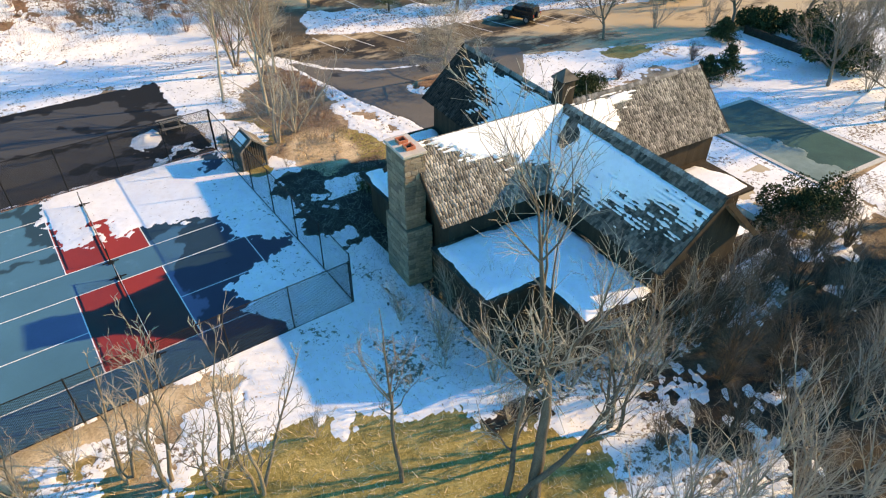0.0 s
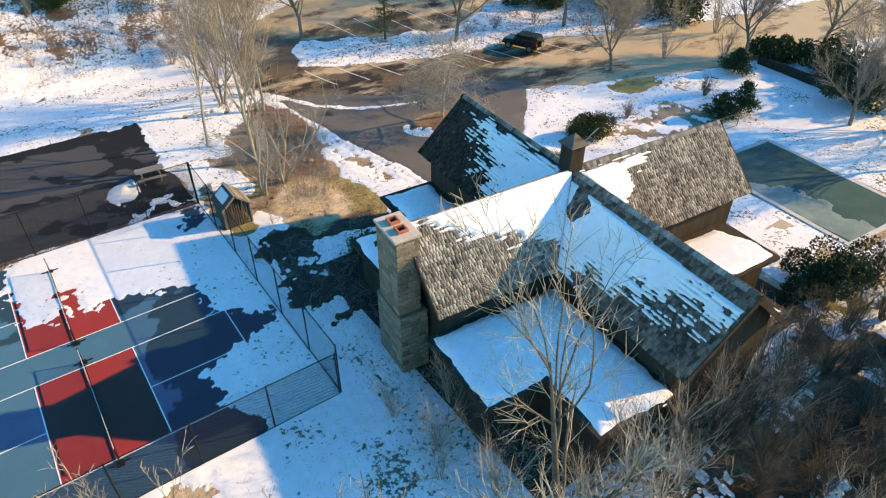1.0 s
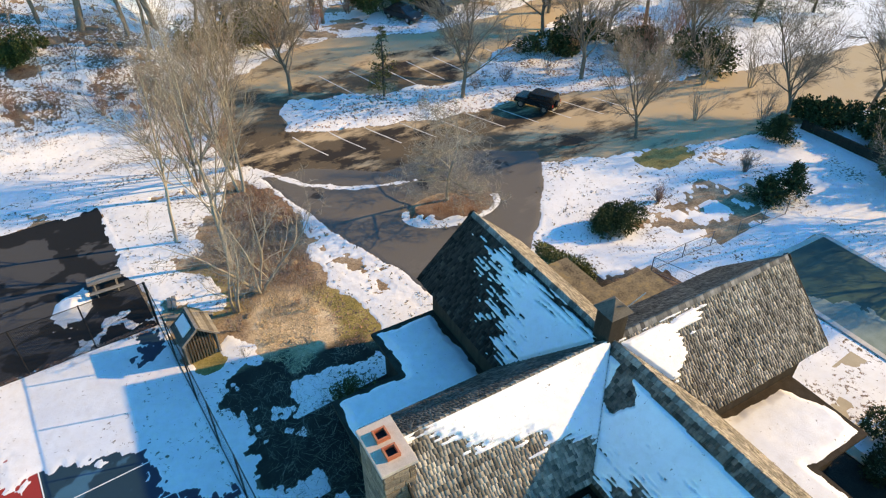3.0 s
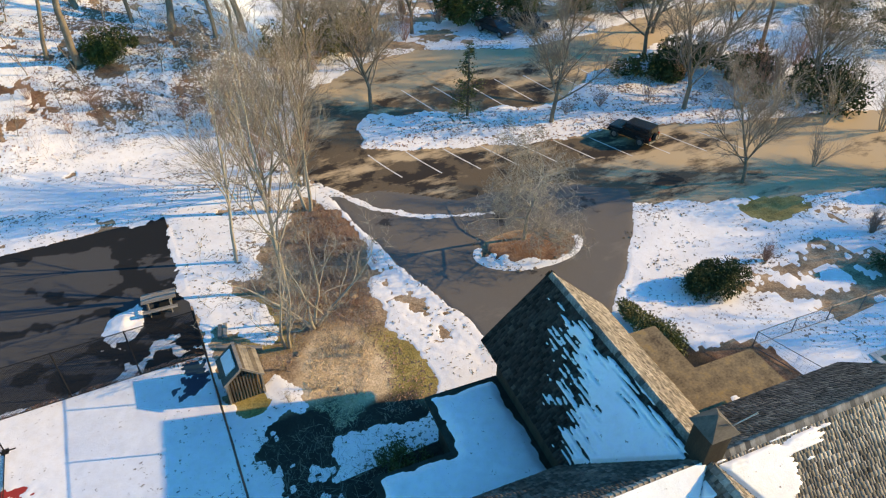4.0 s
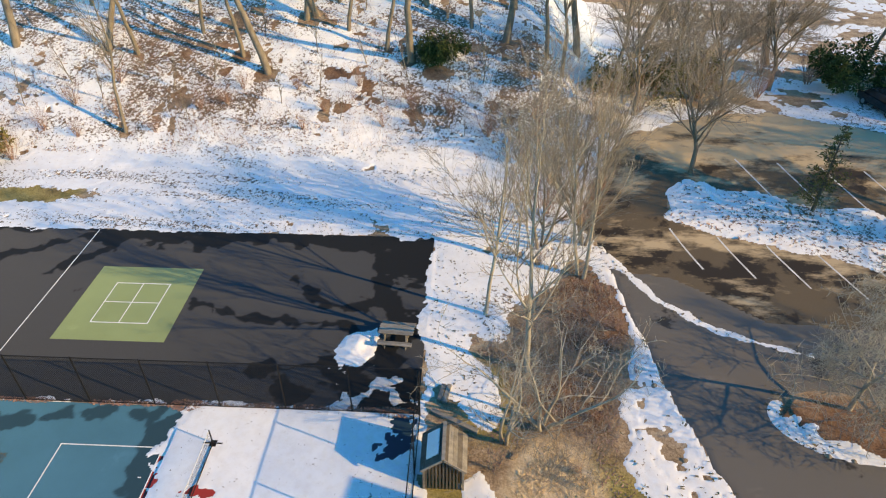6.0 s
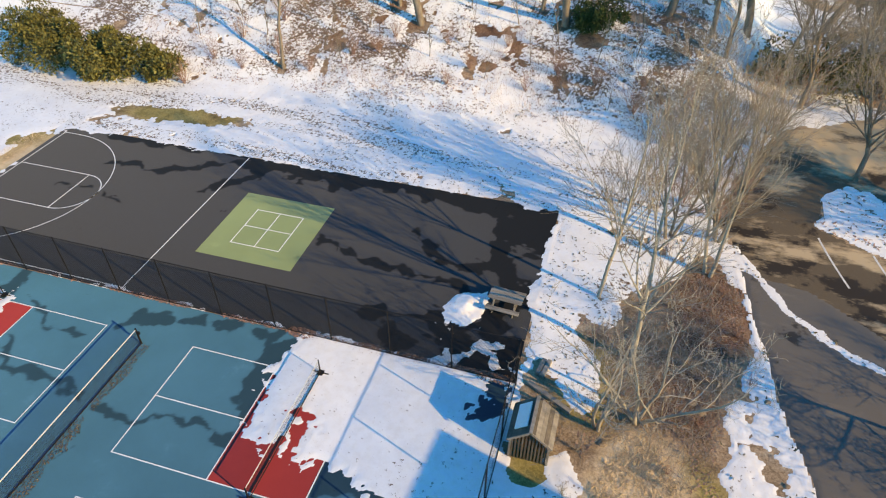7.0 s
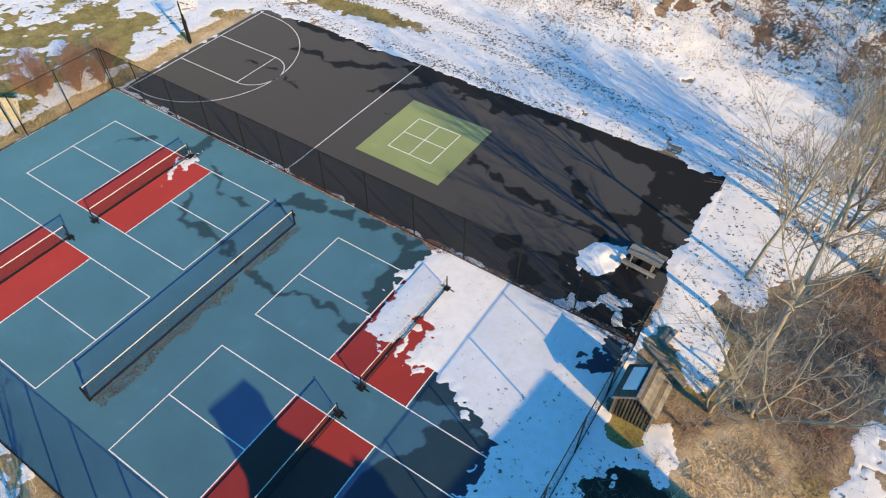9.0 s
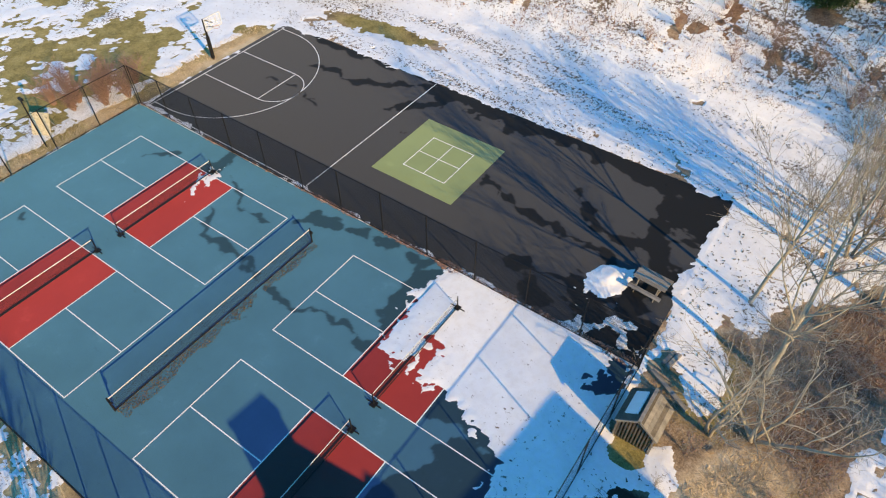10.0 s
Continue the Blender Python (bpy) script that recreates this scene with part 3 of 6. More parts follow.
# ---- play yard and courts ----
def damp_sheet(parent, bounds, z, mat, field):
    """A painted or sealed surface whose damp patches follow a field."""
    xs, ys = np.linspace(bounds[0], bounds[2], 460), np.linspace(bounds[1], bounds[3], 210)
    x, y = np.meshgrid(xs, ys, indexing="ij")
    number = np.arange(x.size).reshape(x.shape)
    quads = np.stack([number[:-1, :-1], number[1:, :-1], number[1:, 1:], number[:-1, 1:]], -1).reshape(-1, 4)
    ob = mesh("surface", np.stack([x.ravel(), y.ravel(), np.full(x.size, z)], -1), quads, mat, parent)
    layer = ob.data.attributes.new("damp", "FLOAT", "POINT")
    layer.data.foreach_set("value", np.clip(field(x, y), 0, 1).ravel().astype(np.float32))
    return ob


def trail(x, y, points, wide, seed):
    """Metres inside a winding, beaded trail of damp along points."""
    wx, wy = x + fbm(x, y, 1.1, 3, seed) * 0.9, y + fbm(x, y, 1.1, 3, seed + 3) * 0.9
    far = np.full(np.shape(x), 1e9)
    for (ax, ay), (bx, by) in zip(points, points[1:]):
        ex, ey = bx - ax, by - ay
        t = np.clip(((wx - ax) * ex + (wy - ay) * ey) / (ex * ex + ey * ey), 0, 1)
        far = np.minimum(far, np.hypot(wx - ax - t * ex, wy - ay - t * ey))
    return wide * (0.75 + 2.0 * fbm(x, y, 0.9, 3, seed + 6)) - far


YARD_TRAILS = [
    ([(-15.1, 13.2), (-13.2, 13.1), (-11.2, 13.1), (-9.5, 14.3), (-7.0, 15.2), (-5.2, 15.8)], 0.33),
    ([(-5.2, 15.8), (0.5, 15.6), (6.6, 15.9), (10.3, 16.0), (15.4, 16.0)], 0.62),
    ([(-16.7, 9.6), (-15.6, 10.2), (-14.5, 10.1), (-12.5, 9.6), (-10.8, 9.3)], 0.15),
    ([(-7.0, 12.1), (-5.6, 13.6), (-4.3, 14.6)], 0.5),
    ([(2.2, 9.5), (4.5, 8.9), (7.2, 8.15), (10.0, 8.3), (12.4, 7.4)], 0.26),
    ([(7.5, 11.9), (8.6, 10.8), (9.9, 9.6), (11.5, 9.3)], 0.42),
    ([(8.2, 5.1), (10.3, 5.1), (11.5, 4.4)], 0.15),
    ([(6.8, 5.0), (8.4, 4.3), (9.6, 3.2)], 0.45),
    ([(12.6, 13.6), (13.6, 10.8), (14.4, 8.4), (13.6, 5.2)], 0.6),
]
PAD_TRAILS = [
    ([(-16.4, -0.9), (-15.8, -0.5), (-15.0, 0.5)], 0.36),
    ([(-10.6, 0.8), (-10.2, 0.5), (-9.2, -0.1), (-7.7, -0.9), (-5.5, -1.2)], 0.26),
    ([(-11.6, -2.4), (-10.4, -2.0), (-8.75, -2.0), (-7.8, -3.6), (-6.3, -3.6), (-4.2, -3.9), (-2.5, -4.4), (-1.1, -4.4), (0.3, -4.2), (1.7, -3.75), (3.0, -3.7), (4.2, -4.1)], 0.26),
    ([(-2.5, -7.0), (-2.2, -6.7), (-1.4, -6.0)], 0.13),
    ([(-4.0, 0.6), (-2.2, 1.3), (0.8, 1.7), (3.5, 1.9)], 0.5),
    ([(-18.0, -8.7), (-17.3, -9.0)], 0.4),
]


def yard_damp(x, y):
    """Melt water running off the snow along the yard's north and east edges."""
    n = fbm(x * 0.75 + y * 0.4, y * 1.3, 2.6, 5, 70) * 3.2
    north = 0.35 - (PLAY[3] - y) * 0.9 + n * 0.8 + 0.06 * np.clip(x + 6, -6, 30)
    east = 0.55 - (PLAY[2] - x) * 0.34 + n * 1.3
    wet = np.maximum(north, east)
    for k, (points, wide) in enumerate(YARD_TRAILS):
        wet = np.maximum(wet, trail(x, y, points, wide * 1.4, 140 + 11 * k))
    return step(0, 0.12, wet) * 0.9


def pad_damp(x, y):
    near = court_snow(x, y) + 0.9 + fbm(x, y, 2.2, 5, 71) * 2.0
    corner = np.minimum(x - 9.3, 1.5) + 0.35 * np.minimum(-4.5 - y, 4) + fbm(x, y, 2.5, 5, 72) * 3
    wet = np.maximum(near, np.where(y < -4, corner - 1.2, -1))
    for k, (points, wide) in enumerate(PAD_TRAILS):
        wet = np.maximum(wet, trail(x, y, points, wide, 240 + 11 * k))
    return step(0, 0.12, wet) * 0.8


play = slab("pavement", PLAY[0], PLAY[1], PLAY[2], PLAY[3], -0.1, 0.016, ASPHALT)
damp_sheet(play, PLAY, 0.02, ASPHALT, yard_damp)
tagged(play, "dark asphalt play yard with damp stains and court lines", "pavement", kind="structure")
pad = slab("floor", PAD[0], PAD[1], PAD[2], PAD[3], -0.1, 0.026, BLUE)
damp_sheet(pad, PAD, 0.03, BLUE, pad_damp)
tagged(pad, "blue painted sports court floor, partly snow covered", "court", kind="structure")


def stripe(a, b, z, parent, wide=0.055, mat=None):
    a, b = Vector((*a, 0)), Vector((*b, 0))
    along = (b - a).normalized() * wide / 2
    side = Vector((-along.y, along.x, 0))
    corners = [a - along - side, b + along - side, b + along + side, a - along + side]
    verts = [(c.x, c.y, z) for c in corners] + [(c.x, c.y, z - 0.004) for c in corners]
    return mesh("painted_line", verts, [[0, 1, 2, 3], [4, 0, 3, 7], [1, 5, 6, 2], [5, 1, 0, 4], [3, 2, 6, 7]], mat or LINE, parent)


COURT_L, COURT_W, KITCHEN = 13.41, 6.10, 4.57


def pickleball_court(x0, y1):
    """Lines and red kitchens of one court whose north-west corner is (x0, y1)."""
    x1, y0 = x0 + COURT_L, y1 - COURT_W
    a, b, ym = x0 + KITCHEN, x1 - KITCHEN, y1 - COURT_W / 2
    zone = slab("red_zone", a, y0, b, y1, 0.0, 0.034, RED, pad)
    zone["label"] = "red painted zone beside the net"
    for k, (p, q) in enumerate([((x0, y0), (x0, y1)), ((x1, y0), (x1, y1)), ((x0, y0), (x1, y0)), ((x0, y1), (x1, y1)), ((a, y0), (a, y1)), ((b, y0), (b, y1)), ((x0, ym), (a, ym)), ((b, ym), (x1, ym))]):
        stripe(p, q, 0.039 + 0.0015 * k, pad)


COURTS = [(0.0, 0.0), (0.0, -8.22), (-18.43, 0.0), (-18.43, -8.2)]
for cx, cy in COURTS:
    pickleball_court(cx, cy)

# basketball half court, midline, four-square
green = slab("green_square", -4.03, 6.4, 2.03, 12.55, 0.0, 0.026, GREEN, play)
green["label"] = "light green painted square"
for k, (p, q) in enumerate([((-20.9, 2.62), (-20.9, 15.75)), ((-20.9, 2.62), (-6.1, 2.62)), ((-6.1, 2.62), (-6.1, 16.3)), ((-20.9, 7.47), (-15.3, 7.47)), ((-20.9, 11.3), (-15.3, 11.3)), ((-15.3, 7.47), (-15.3, 11.3)), ((-20.9, 3.05), (-19.55, 3.05)), ((-20.9, 15.55), (-19.55, 15.55))]):
    stripe(p, q, 0.030 + 0.0015 * k, play, 0.06)
for k, (p, q) in enumerate([((-2.53, 7.75), (0.6, 7.75)), ((-2.53, 11.05), (0.6, 11.05)), ((-2.53, 7.75), (-2.53, 11.05)), ((0.6, 7.75), (0.6, 11.05)), ((-0.97, 7.75), (-0.97, 11.05)), ((-2.53, 9.4), (0.6, 9.4))]):
    stripe(p, q, 0.032 + 0.0015 * k, play, 0.06)


def arc(cx, cy, rx, ry, a0, a1, parent, n=28):
    ring = [(cx + rx * math.cos(radians(a0 + (a1 - a0) * k / n)), cy + ry * math.sin(radians(a0 + (a1 - a0) * k / n))) for k in range(n + 1)]
    verts, faces = [], []
    for k, (x, y) in enumerate(ring):
        ox, oy = (x - cx) / rx, (y - cy) / ry
        verts += [(x - ox * 0.03, y - oy * 0.03, 0.0285), (x + ox * 0.03, y + oy * 0.03, 0.0285)]
        if k:
            faces.append([2 * k - 2, 2 * k - 1, 2 * k + 1, 2 * k])
    return mesh("painted_line", verts, faces, LINE, parent)


arc(-15.3, 9.385, 1.915, 1.915, -90, 90, play)
arc(-19.55, 9.3, 6.15, 6.25, -90, 90, play, 48)

# ---- house: four gabled wings round a crossing, with low flat roofs in the corners ----
HOUSE = pose(28.6, -16.8, 0, 0, 0, -5)
RIDGE, EAVE, HALF = 7.3, 4.6, 2.9
PITCH = math.atan2(RIDGE - EAVE, HALF)
house = thing("house", "shingled cross-shaped lodge with snow-covered low roofs", "house", HOUSE)
WINGS = {"west": (180, 8.8), "north": (90, 9.4), "east": (0, 9.8), "south": (-90, 10.2)}


def slope_frame(turn, side):
    """Along the wing's ridge from the crossing (x), down the slope (y), off the slope (z), in the house's frame."""
    along = Vector((math.cos(radians(turn)), math.sin(radians(turn)), 0))
    out = Vector((-along.y, along.x, 0)) * side
    down = (out * HALF + Vector((0, 0, EAVE - RIDGE))).normalized()
    up = (out * (RIDGE - EAVE) + Vector((0, 0, HALF))).normalized()
    m = Matrix((along, down, up)).transposed().to_4x4()
    m.translation = (0, 0, RIDGE)
    return m


SLOPE = math.hypot(HALF, RIDGE - EAVE)
rng = random.Random(3)


def shingles(m, length, wet):
    """Courses of uneven split shingles over one slope; the valley cuts them at the crossing."""
    verts, faces = [], []
    course, n = 0.19, 0
    for row in range(int(SLOPE / course) + 2):
        d0 = row * course - 0.05
        d1 = d0 + course + 0.04
        if d0 > SLOPE + 0.15:
            break
        start = max(d1, 0) * HALF / SLOPE
        s = start - rng.random() * 0.2
        while s < length + 0.25:
            w = rng.uniform(0.09, 0.2)
            e = min(s + w - 0.012, length + 0.3)
            drop, lift = rng.uniform(-0.02, 0.02), rng.uniform(0.002, 0.009)
            quad = [(s, d0, 0.012), (e, d0, 0.012), (e, d1 + drop, lift + 0.012), (s, d1 + drop, lift + 0.012), (e, d1 + drop, -0.005), (s, d1 + drop, -0.005), (s, d0, -0.01), (e, d0, -0.01)]
            verts += [m @ Vector(q) for q in quad]
            faces += [[n, n + 1, n + 2, n + 3], [n + 3, n + 2, n + 4, n + 5], [n, n + 3, n + 5, n + 6], [n + 2, n + 1, n + 7, n + 4]]
            n += 8
            s += w
    ob = mesh("shingles", verts, faces, SHAKE, house)
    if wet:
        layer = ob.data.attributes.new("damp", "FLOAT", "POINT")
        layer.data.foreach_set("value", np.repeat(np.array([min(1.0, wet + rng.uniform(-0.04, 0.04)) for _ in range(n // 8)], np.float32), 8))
    tagged(ob, "weathered grey-brown wooden shingles", kind="stuff")
    return ob


def roof_deck(m, length):
    d = SLOPE + 0.12
    plan = [(0, 0), (length + 0.28, 0), (length + 0.28, d), (HALF * d / SLOPE, d)]
    verts = [m @ Vector((s, t, z)) for z in (-0.015, -0.14) for s, t in plan]
    return mesh("roof", verts, [[0, 1, 2, 3], [7, 6, 5, 4], [0, 4, 5, 1], [1, 5, 6, 2], [2, 6, 7, 3], [3, 7, 4, 0]], SHAKE, house)


def ridge_caps(turn, length):
    along = Vector((math.cos(radians(turn)), math.sin(radians(turn)), 0))
    out = Vector((-along.y, along.x, 0))
    w, fall = 0.17, 0.17 * (RIDGE - EAVE) / HALF
    base = [(0, 0, 0.06), (0, -w, 0.05 - fall), (0, w, 0.05 - fall), (0.26, 0, 0.11), (0.26, -w, 0.10 - fall), (0.26, w, 0.10 - fall), (0.26, 0, 0.05), (0.26, -w, 0.04 - fall), (0.26, w, 0.04 - fall)]
    me = bpy.data.meshes.new("ridge_cap")
    me.from_pydata(base, [], [[0, 1, 4, 3], [0, 3, 5, 2], [3, 4, 7, 6], [3, 6, 8, 5]])
    me.materials.append(SHAKE)
    k = 0.3
    while k < length + 0.05:
        ob = new("ridge_cap", me)
        ob.parent = house
        r = Matrix((along, out, (0, 0, 1))).transposed().to_4x4()
        r.translation = along * k + Vector((0, 0, RIDGE + rng.uniform(-0.01, 0.015)))
        ob.matrix_basis = r @ pose(0, 0, 0, rng.uniform(-3, 3), 0, rng.uniform(-3, 3))
        k += 0.2


def gable_wall(turn, length):
    """Walls of one wing: a gabled prism from the ground to the underside of the roof."""
    a, w, h = length - 0.35, HALF - 0.35, EAVE + 0.12
    prof = [(-w, 0), (w, 0), (w, h), (0, RIDGE - 0.22), (-w, h)]
    r = Matrix.Rotation(radians(turn), 4, "Z")
    verts = [r @ Vector((x, y, z)) for x in (0.0, a) for y, z in prof]
    faces = [[5, 6, 7, 8, 9], [0, 5, 9, 4], [1, 2, 7, 6], [0, 1, 6, 5]]
    return mesh("wall", verts, faces, WALL, house)


for key, (turn, length) in WINGS.items():
    gable_wall(turn, length)
    for side in (1, -1):
        m = slope_frame(turn, side)
        roof_deck(m, length)
        # Slopes turned from the sun are coloured darker for shade as well as melt.
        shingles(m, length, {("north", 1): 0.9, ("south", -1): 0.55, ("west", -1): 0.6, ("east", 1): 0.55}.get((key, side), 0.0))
    ridge_caps(turn, length)
    # barge boards on the gable
    for side in (1, -1):
        m = slope_frame(turn, side)
        bm = bmesh.new()
        box(bm, (0.05, SLOPE + 0.2, 0.24), (length + 0.29, SLOPE / 2, -0.1))
        ob = part("barge_board", bm, WALL, house)
        ob.matrix_basis = m

LOW = 2.65


def low_roof(sx, sy, mat, LOW=LOW, grown=(0.0, 0.0, 0.0, 0.0)):
    """One L-shaped flat roof with its walls, in the corner between two wings."""
    inner = HALF - 0.35
    far, wide, narrow, deep = 9.1 + grown[0], 6.2 + grown[1], 5.9 + grown[2], 9.1 + grown[3]
    plan = [(inner, inner), (far, inner), (far, wide), (narrow, wide), (narrow, deep), (inner, deep)]
    if sx * sy < 0:
        plan = plan[::-1]
    bm = bmesh.new()
    def prism(shrink, z0, z1):
        cx = []
        for x, y in plan:
            dx = -shrink if x > inner + 0.1 else 0
            dy = -shrink if y > inner + 0.1 else 0
            cx.append((sx * (x + dx), sy * (y + dy)))
        lo = [bm.verts.new((x, y, z0)) for x, y in cx]
        hi = [bm.verts.new((x, y, z1)) for x, y in cx]
        bm.faces.new(hi)
        bm.faces.new(lo[::-1])
        for i in range(len(cx)):
            j = (i + 1) % len(cx)
            bm.faces.new((lo[i], lo[j], hi[j], hi[i]))
    prism(0.0, LOW - 0.18, LOW)
    roof = part("flat_roof", bm, mat, house)
    bm = bmesh.new()
    prism(0.45, 0.0, LOW - 0.18)
    part("wall", bm, WALL, house)
    return roof


GRAVEL = plain("brown_roof_grit", (0.06, 0.042, 0.026), (0.34, 0.25, 0.145), 1.6, 0.95, bump=0.8, fine=9)
gn, gl = GRAVEL.node_tree.nodes, GRAVEL.node_tree.links
moss_at = ramp(gn, gl, noisy(gn, gl, 1.6, 7, 0.75), [(0.54, (0, 0, 0)), (0.66, (0.8, 0.8, 0.8))])
gl.new(blend(gn, gl, moss_at, gn["Principled BSDF"].inputs["Base Color"].links[0].from_socket, (0.29, 0.185, 0.06)), gn["Principled BSDF"].inputs["Base Color"])
HIGHER, GROWN = 3.2, (0.35, 0.9, 0.7, 1.1)
for sx, sy in ((-1, 1), (-1, -1), (1, -1), (1, 1)):
    low_roof(sx, sy, GRAVEL if (sx, sy) == (1, 1) else WALL, *((HIGHER, GROWN) if (sx, sy) == (-1, -1) else ()))["label"] = "flat roof covered in brown grit and moss" if (sx, sy) == (1, 1) else "flat roof edge under snow"


# snow on the roofs
def slope_snow(turn, side, length, field, thick=0.07):
    m = HOUSE @ slope_frame(turn, side)
    cell = 0.048
    s, d = np.meshgrid(np.arange(0, length + 0.2, cell), np.arange(0, SLOPE + 0.1, cell), indexing="ij")
    f = np.minimum(field(s, d), (s - d * HALF / SLOPE - 0.05) * 1.0)
    z = np.where(f > 0, 0.05 + thick * step(0, 0.13, f) + fbm(s, d, 0.5, 3, 60) * 0.012, np.maximum(0.03 + f * 0.3, -0.02))
    on = f > 0
    keep = on[:-1, :-1] | on[1:, :-1] | on[:-1, 1:] | on[1:, 1:]
    number = np.arange(s.size).reshape(s.shape)
    quads = np.stack([number[:-1, :-1], number[1:, :-1], number[1:, 1:], number[:-1, 1:]], -1)[keep]
    used, back = np.unique(quads, return_inverse=True)
    places = np.stack([s.ravel(), d.ravel(), z.ravel(), np.ones(s.size)], -1)[used] @ np.array(m).T
    ob = mesh("roof_snow", places[:, :3], back.reshape(-1, 4), SNOW, smooth=True)
    return tagged(ob, "melting white snow lying on the shingled roof slope", "snow", kind="stuff")


def streaks(s, d):
    """Snow that melts course by course."""
    return (np.abs((d / 0.19) % 1 - 0.5) - 0.25) * 0.9 + fbm(s * 0.5, d * 2.4, 0.45, 4, 61) * 1.0


slope_snow(180, 1, 8.8, lambda s, d: (0.55 + 0.42 * (8.0 - s) - d) * 0.55 + fbm(s, d, 0.9, 4, 62) * 0.55 + streaks(s, d) * 0.45)
slope_snow(90, 1, 9.4, lambda s, d: np.minimum(np.minimum((8.0 - 1.45 * d - s) * 0.22, d - 0.4 - 0.02 * s), (3.45 - d) * 0.8) + streaks(s, d) * 0.95 + fbm(s, d, 0.25, 2, 76) * 0.3)
slope_snow(-90, -1, 10.2, lambda s, d: np.minimum((3.7 - 0.33 * (s - 3) - d) * 0.34 + streaks(s, d) * 0.75 + fbm(s, d, 0.25, 2, 75) * 0.35, np.minimum(d - 0.5 - 0.03 * s, -oval(s, d, 1.5, 1.0, 0.55, 1.0, -25) * 1.5 + fbm(s, d, 0.6, 3, 68) * 0.7)))
slope_snow(0, -1, 9.8, lambda s, d: np.minimum((2.9 - s) * 0.5 - 0.25 * (d - 1.6) + fbm(s, d, 0.8, 4, 64) * 0.8 + np.where(d < 0.8, 0.25, 0), d - 0.3) + streaks(s, d) * 0.45)


def flat_snow(sx, sy, field, label, LOW=LOW, grown=(0.0, 0.0, 0.0, 0.0)):
    def on(x, y):
        u, v = (x - 28.6), (y + 16.8)
        c, k = math.cos(radians(-5)), math.sin(radians(-5))
        a, b = (u * c + v * k) * sx, (-u * k + v * c) * sy
        inner = HALF - 0.25
        plan = np.maximum(rect(a, b, inner - 3, inner - 3, 9.0 + grown[0], 6.1 + grown[1]), rect(a, b, inner - 3, inner - 3, 5.8 + grown[2], 9.0 + grown[3]))
        plan = np.minimum(plan, np.minimum(a, b) - inner)
        return np.minimum(plan - 0.16 + fbm(x, y, 0.8, 4, 66) * 0.34, field(a, b) + fbm(x, y, 1.1, 5, 69) * 0.6)
    c = HOUSE @ Vector((sx * 5.8, sy * 5.8, 0))
    ob = sheet("roof_snow", SNOW, c.x - 5.6, c.y - 5.6, c.x + 5.6, c.y + 5.6, 0.12, on, lambda f, x, y: 0.02 + 0.11 * step(0, 0.35, f) + fbm(x, y, 0.9, 2, 67) * 0.03, base=lambda x, y: LOW + 0 * x)
    return tagged(ob, label, "snow", kind="stuff")


flat_snow(-1, 1, lambda a, b: 1 + 0 * a, "smooth snow blanket on the flat roof in shade")
flat_snow(-1, -1, lambda a, b: 1 + 0 * a, "smooth snow blanket on the flat roof beside bare trees", HIGHER, GROWN)
flat_snow(1, -1, lambda a, b: -oval(a, b, 9.0, 3.4, 1.5, 0.6, 60) + 0 * a, "sunlit snow blanket on the flat roof")

flat_snow(1, 1, lambda a, b: np.where(a > 5.9, 0.0, -0.5) - 0.06, "melting snow scraps on the brown flat roof")


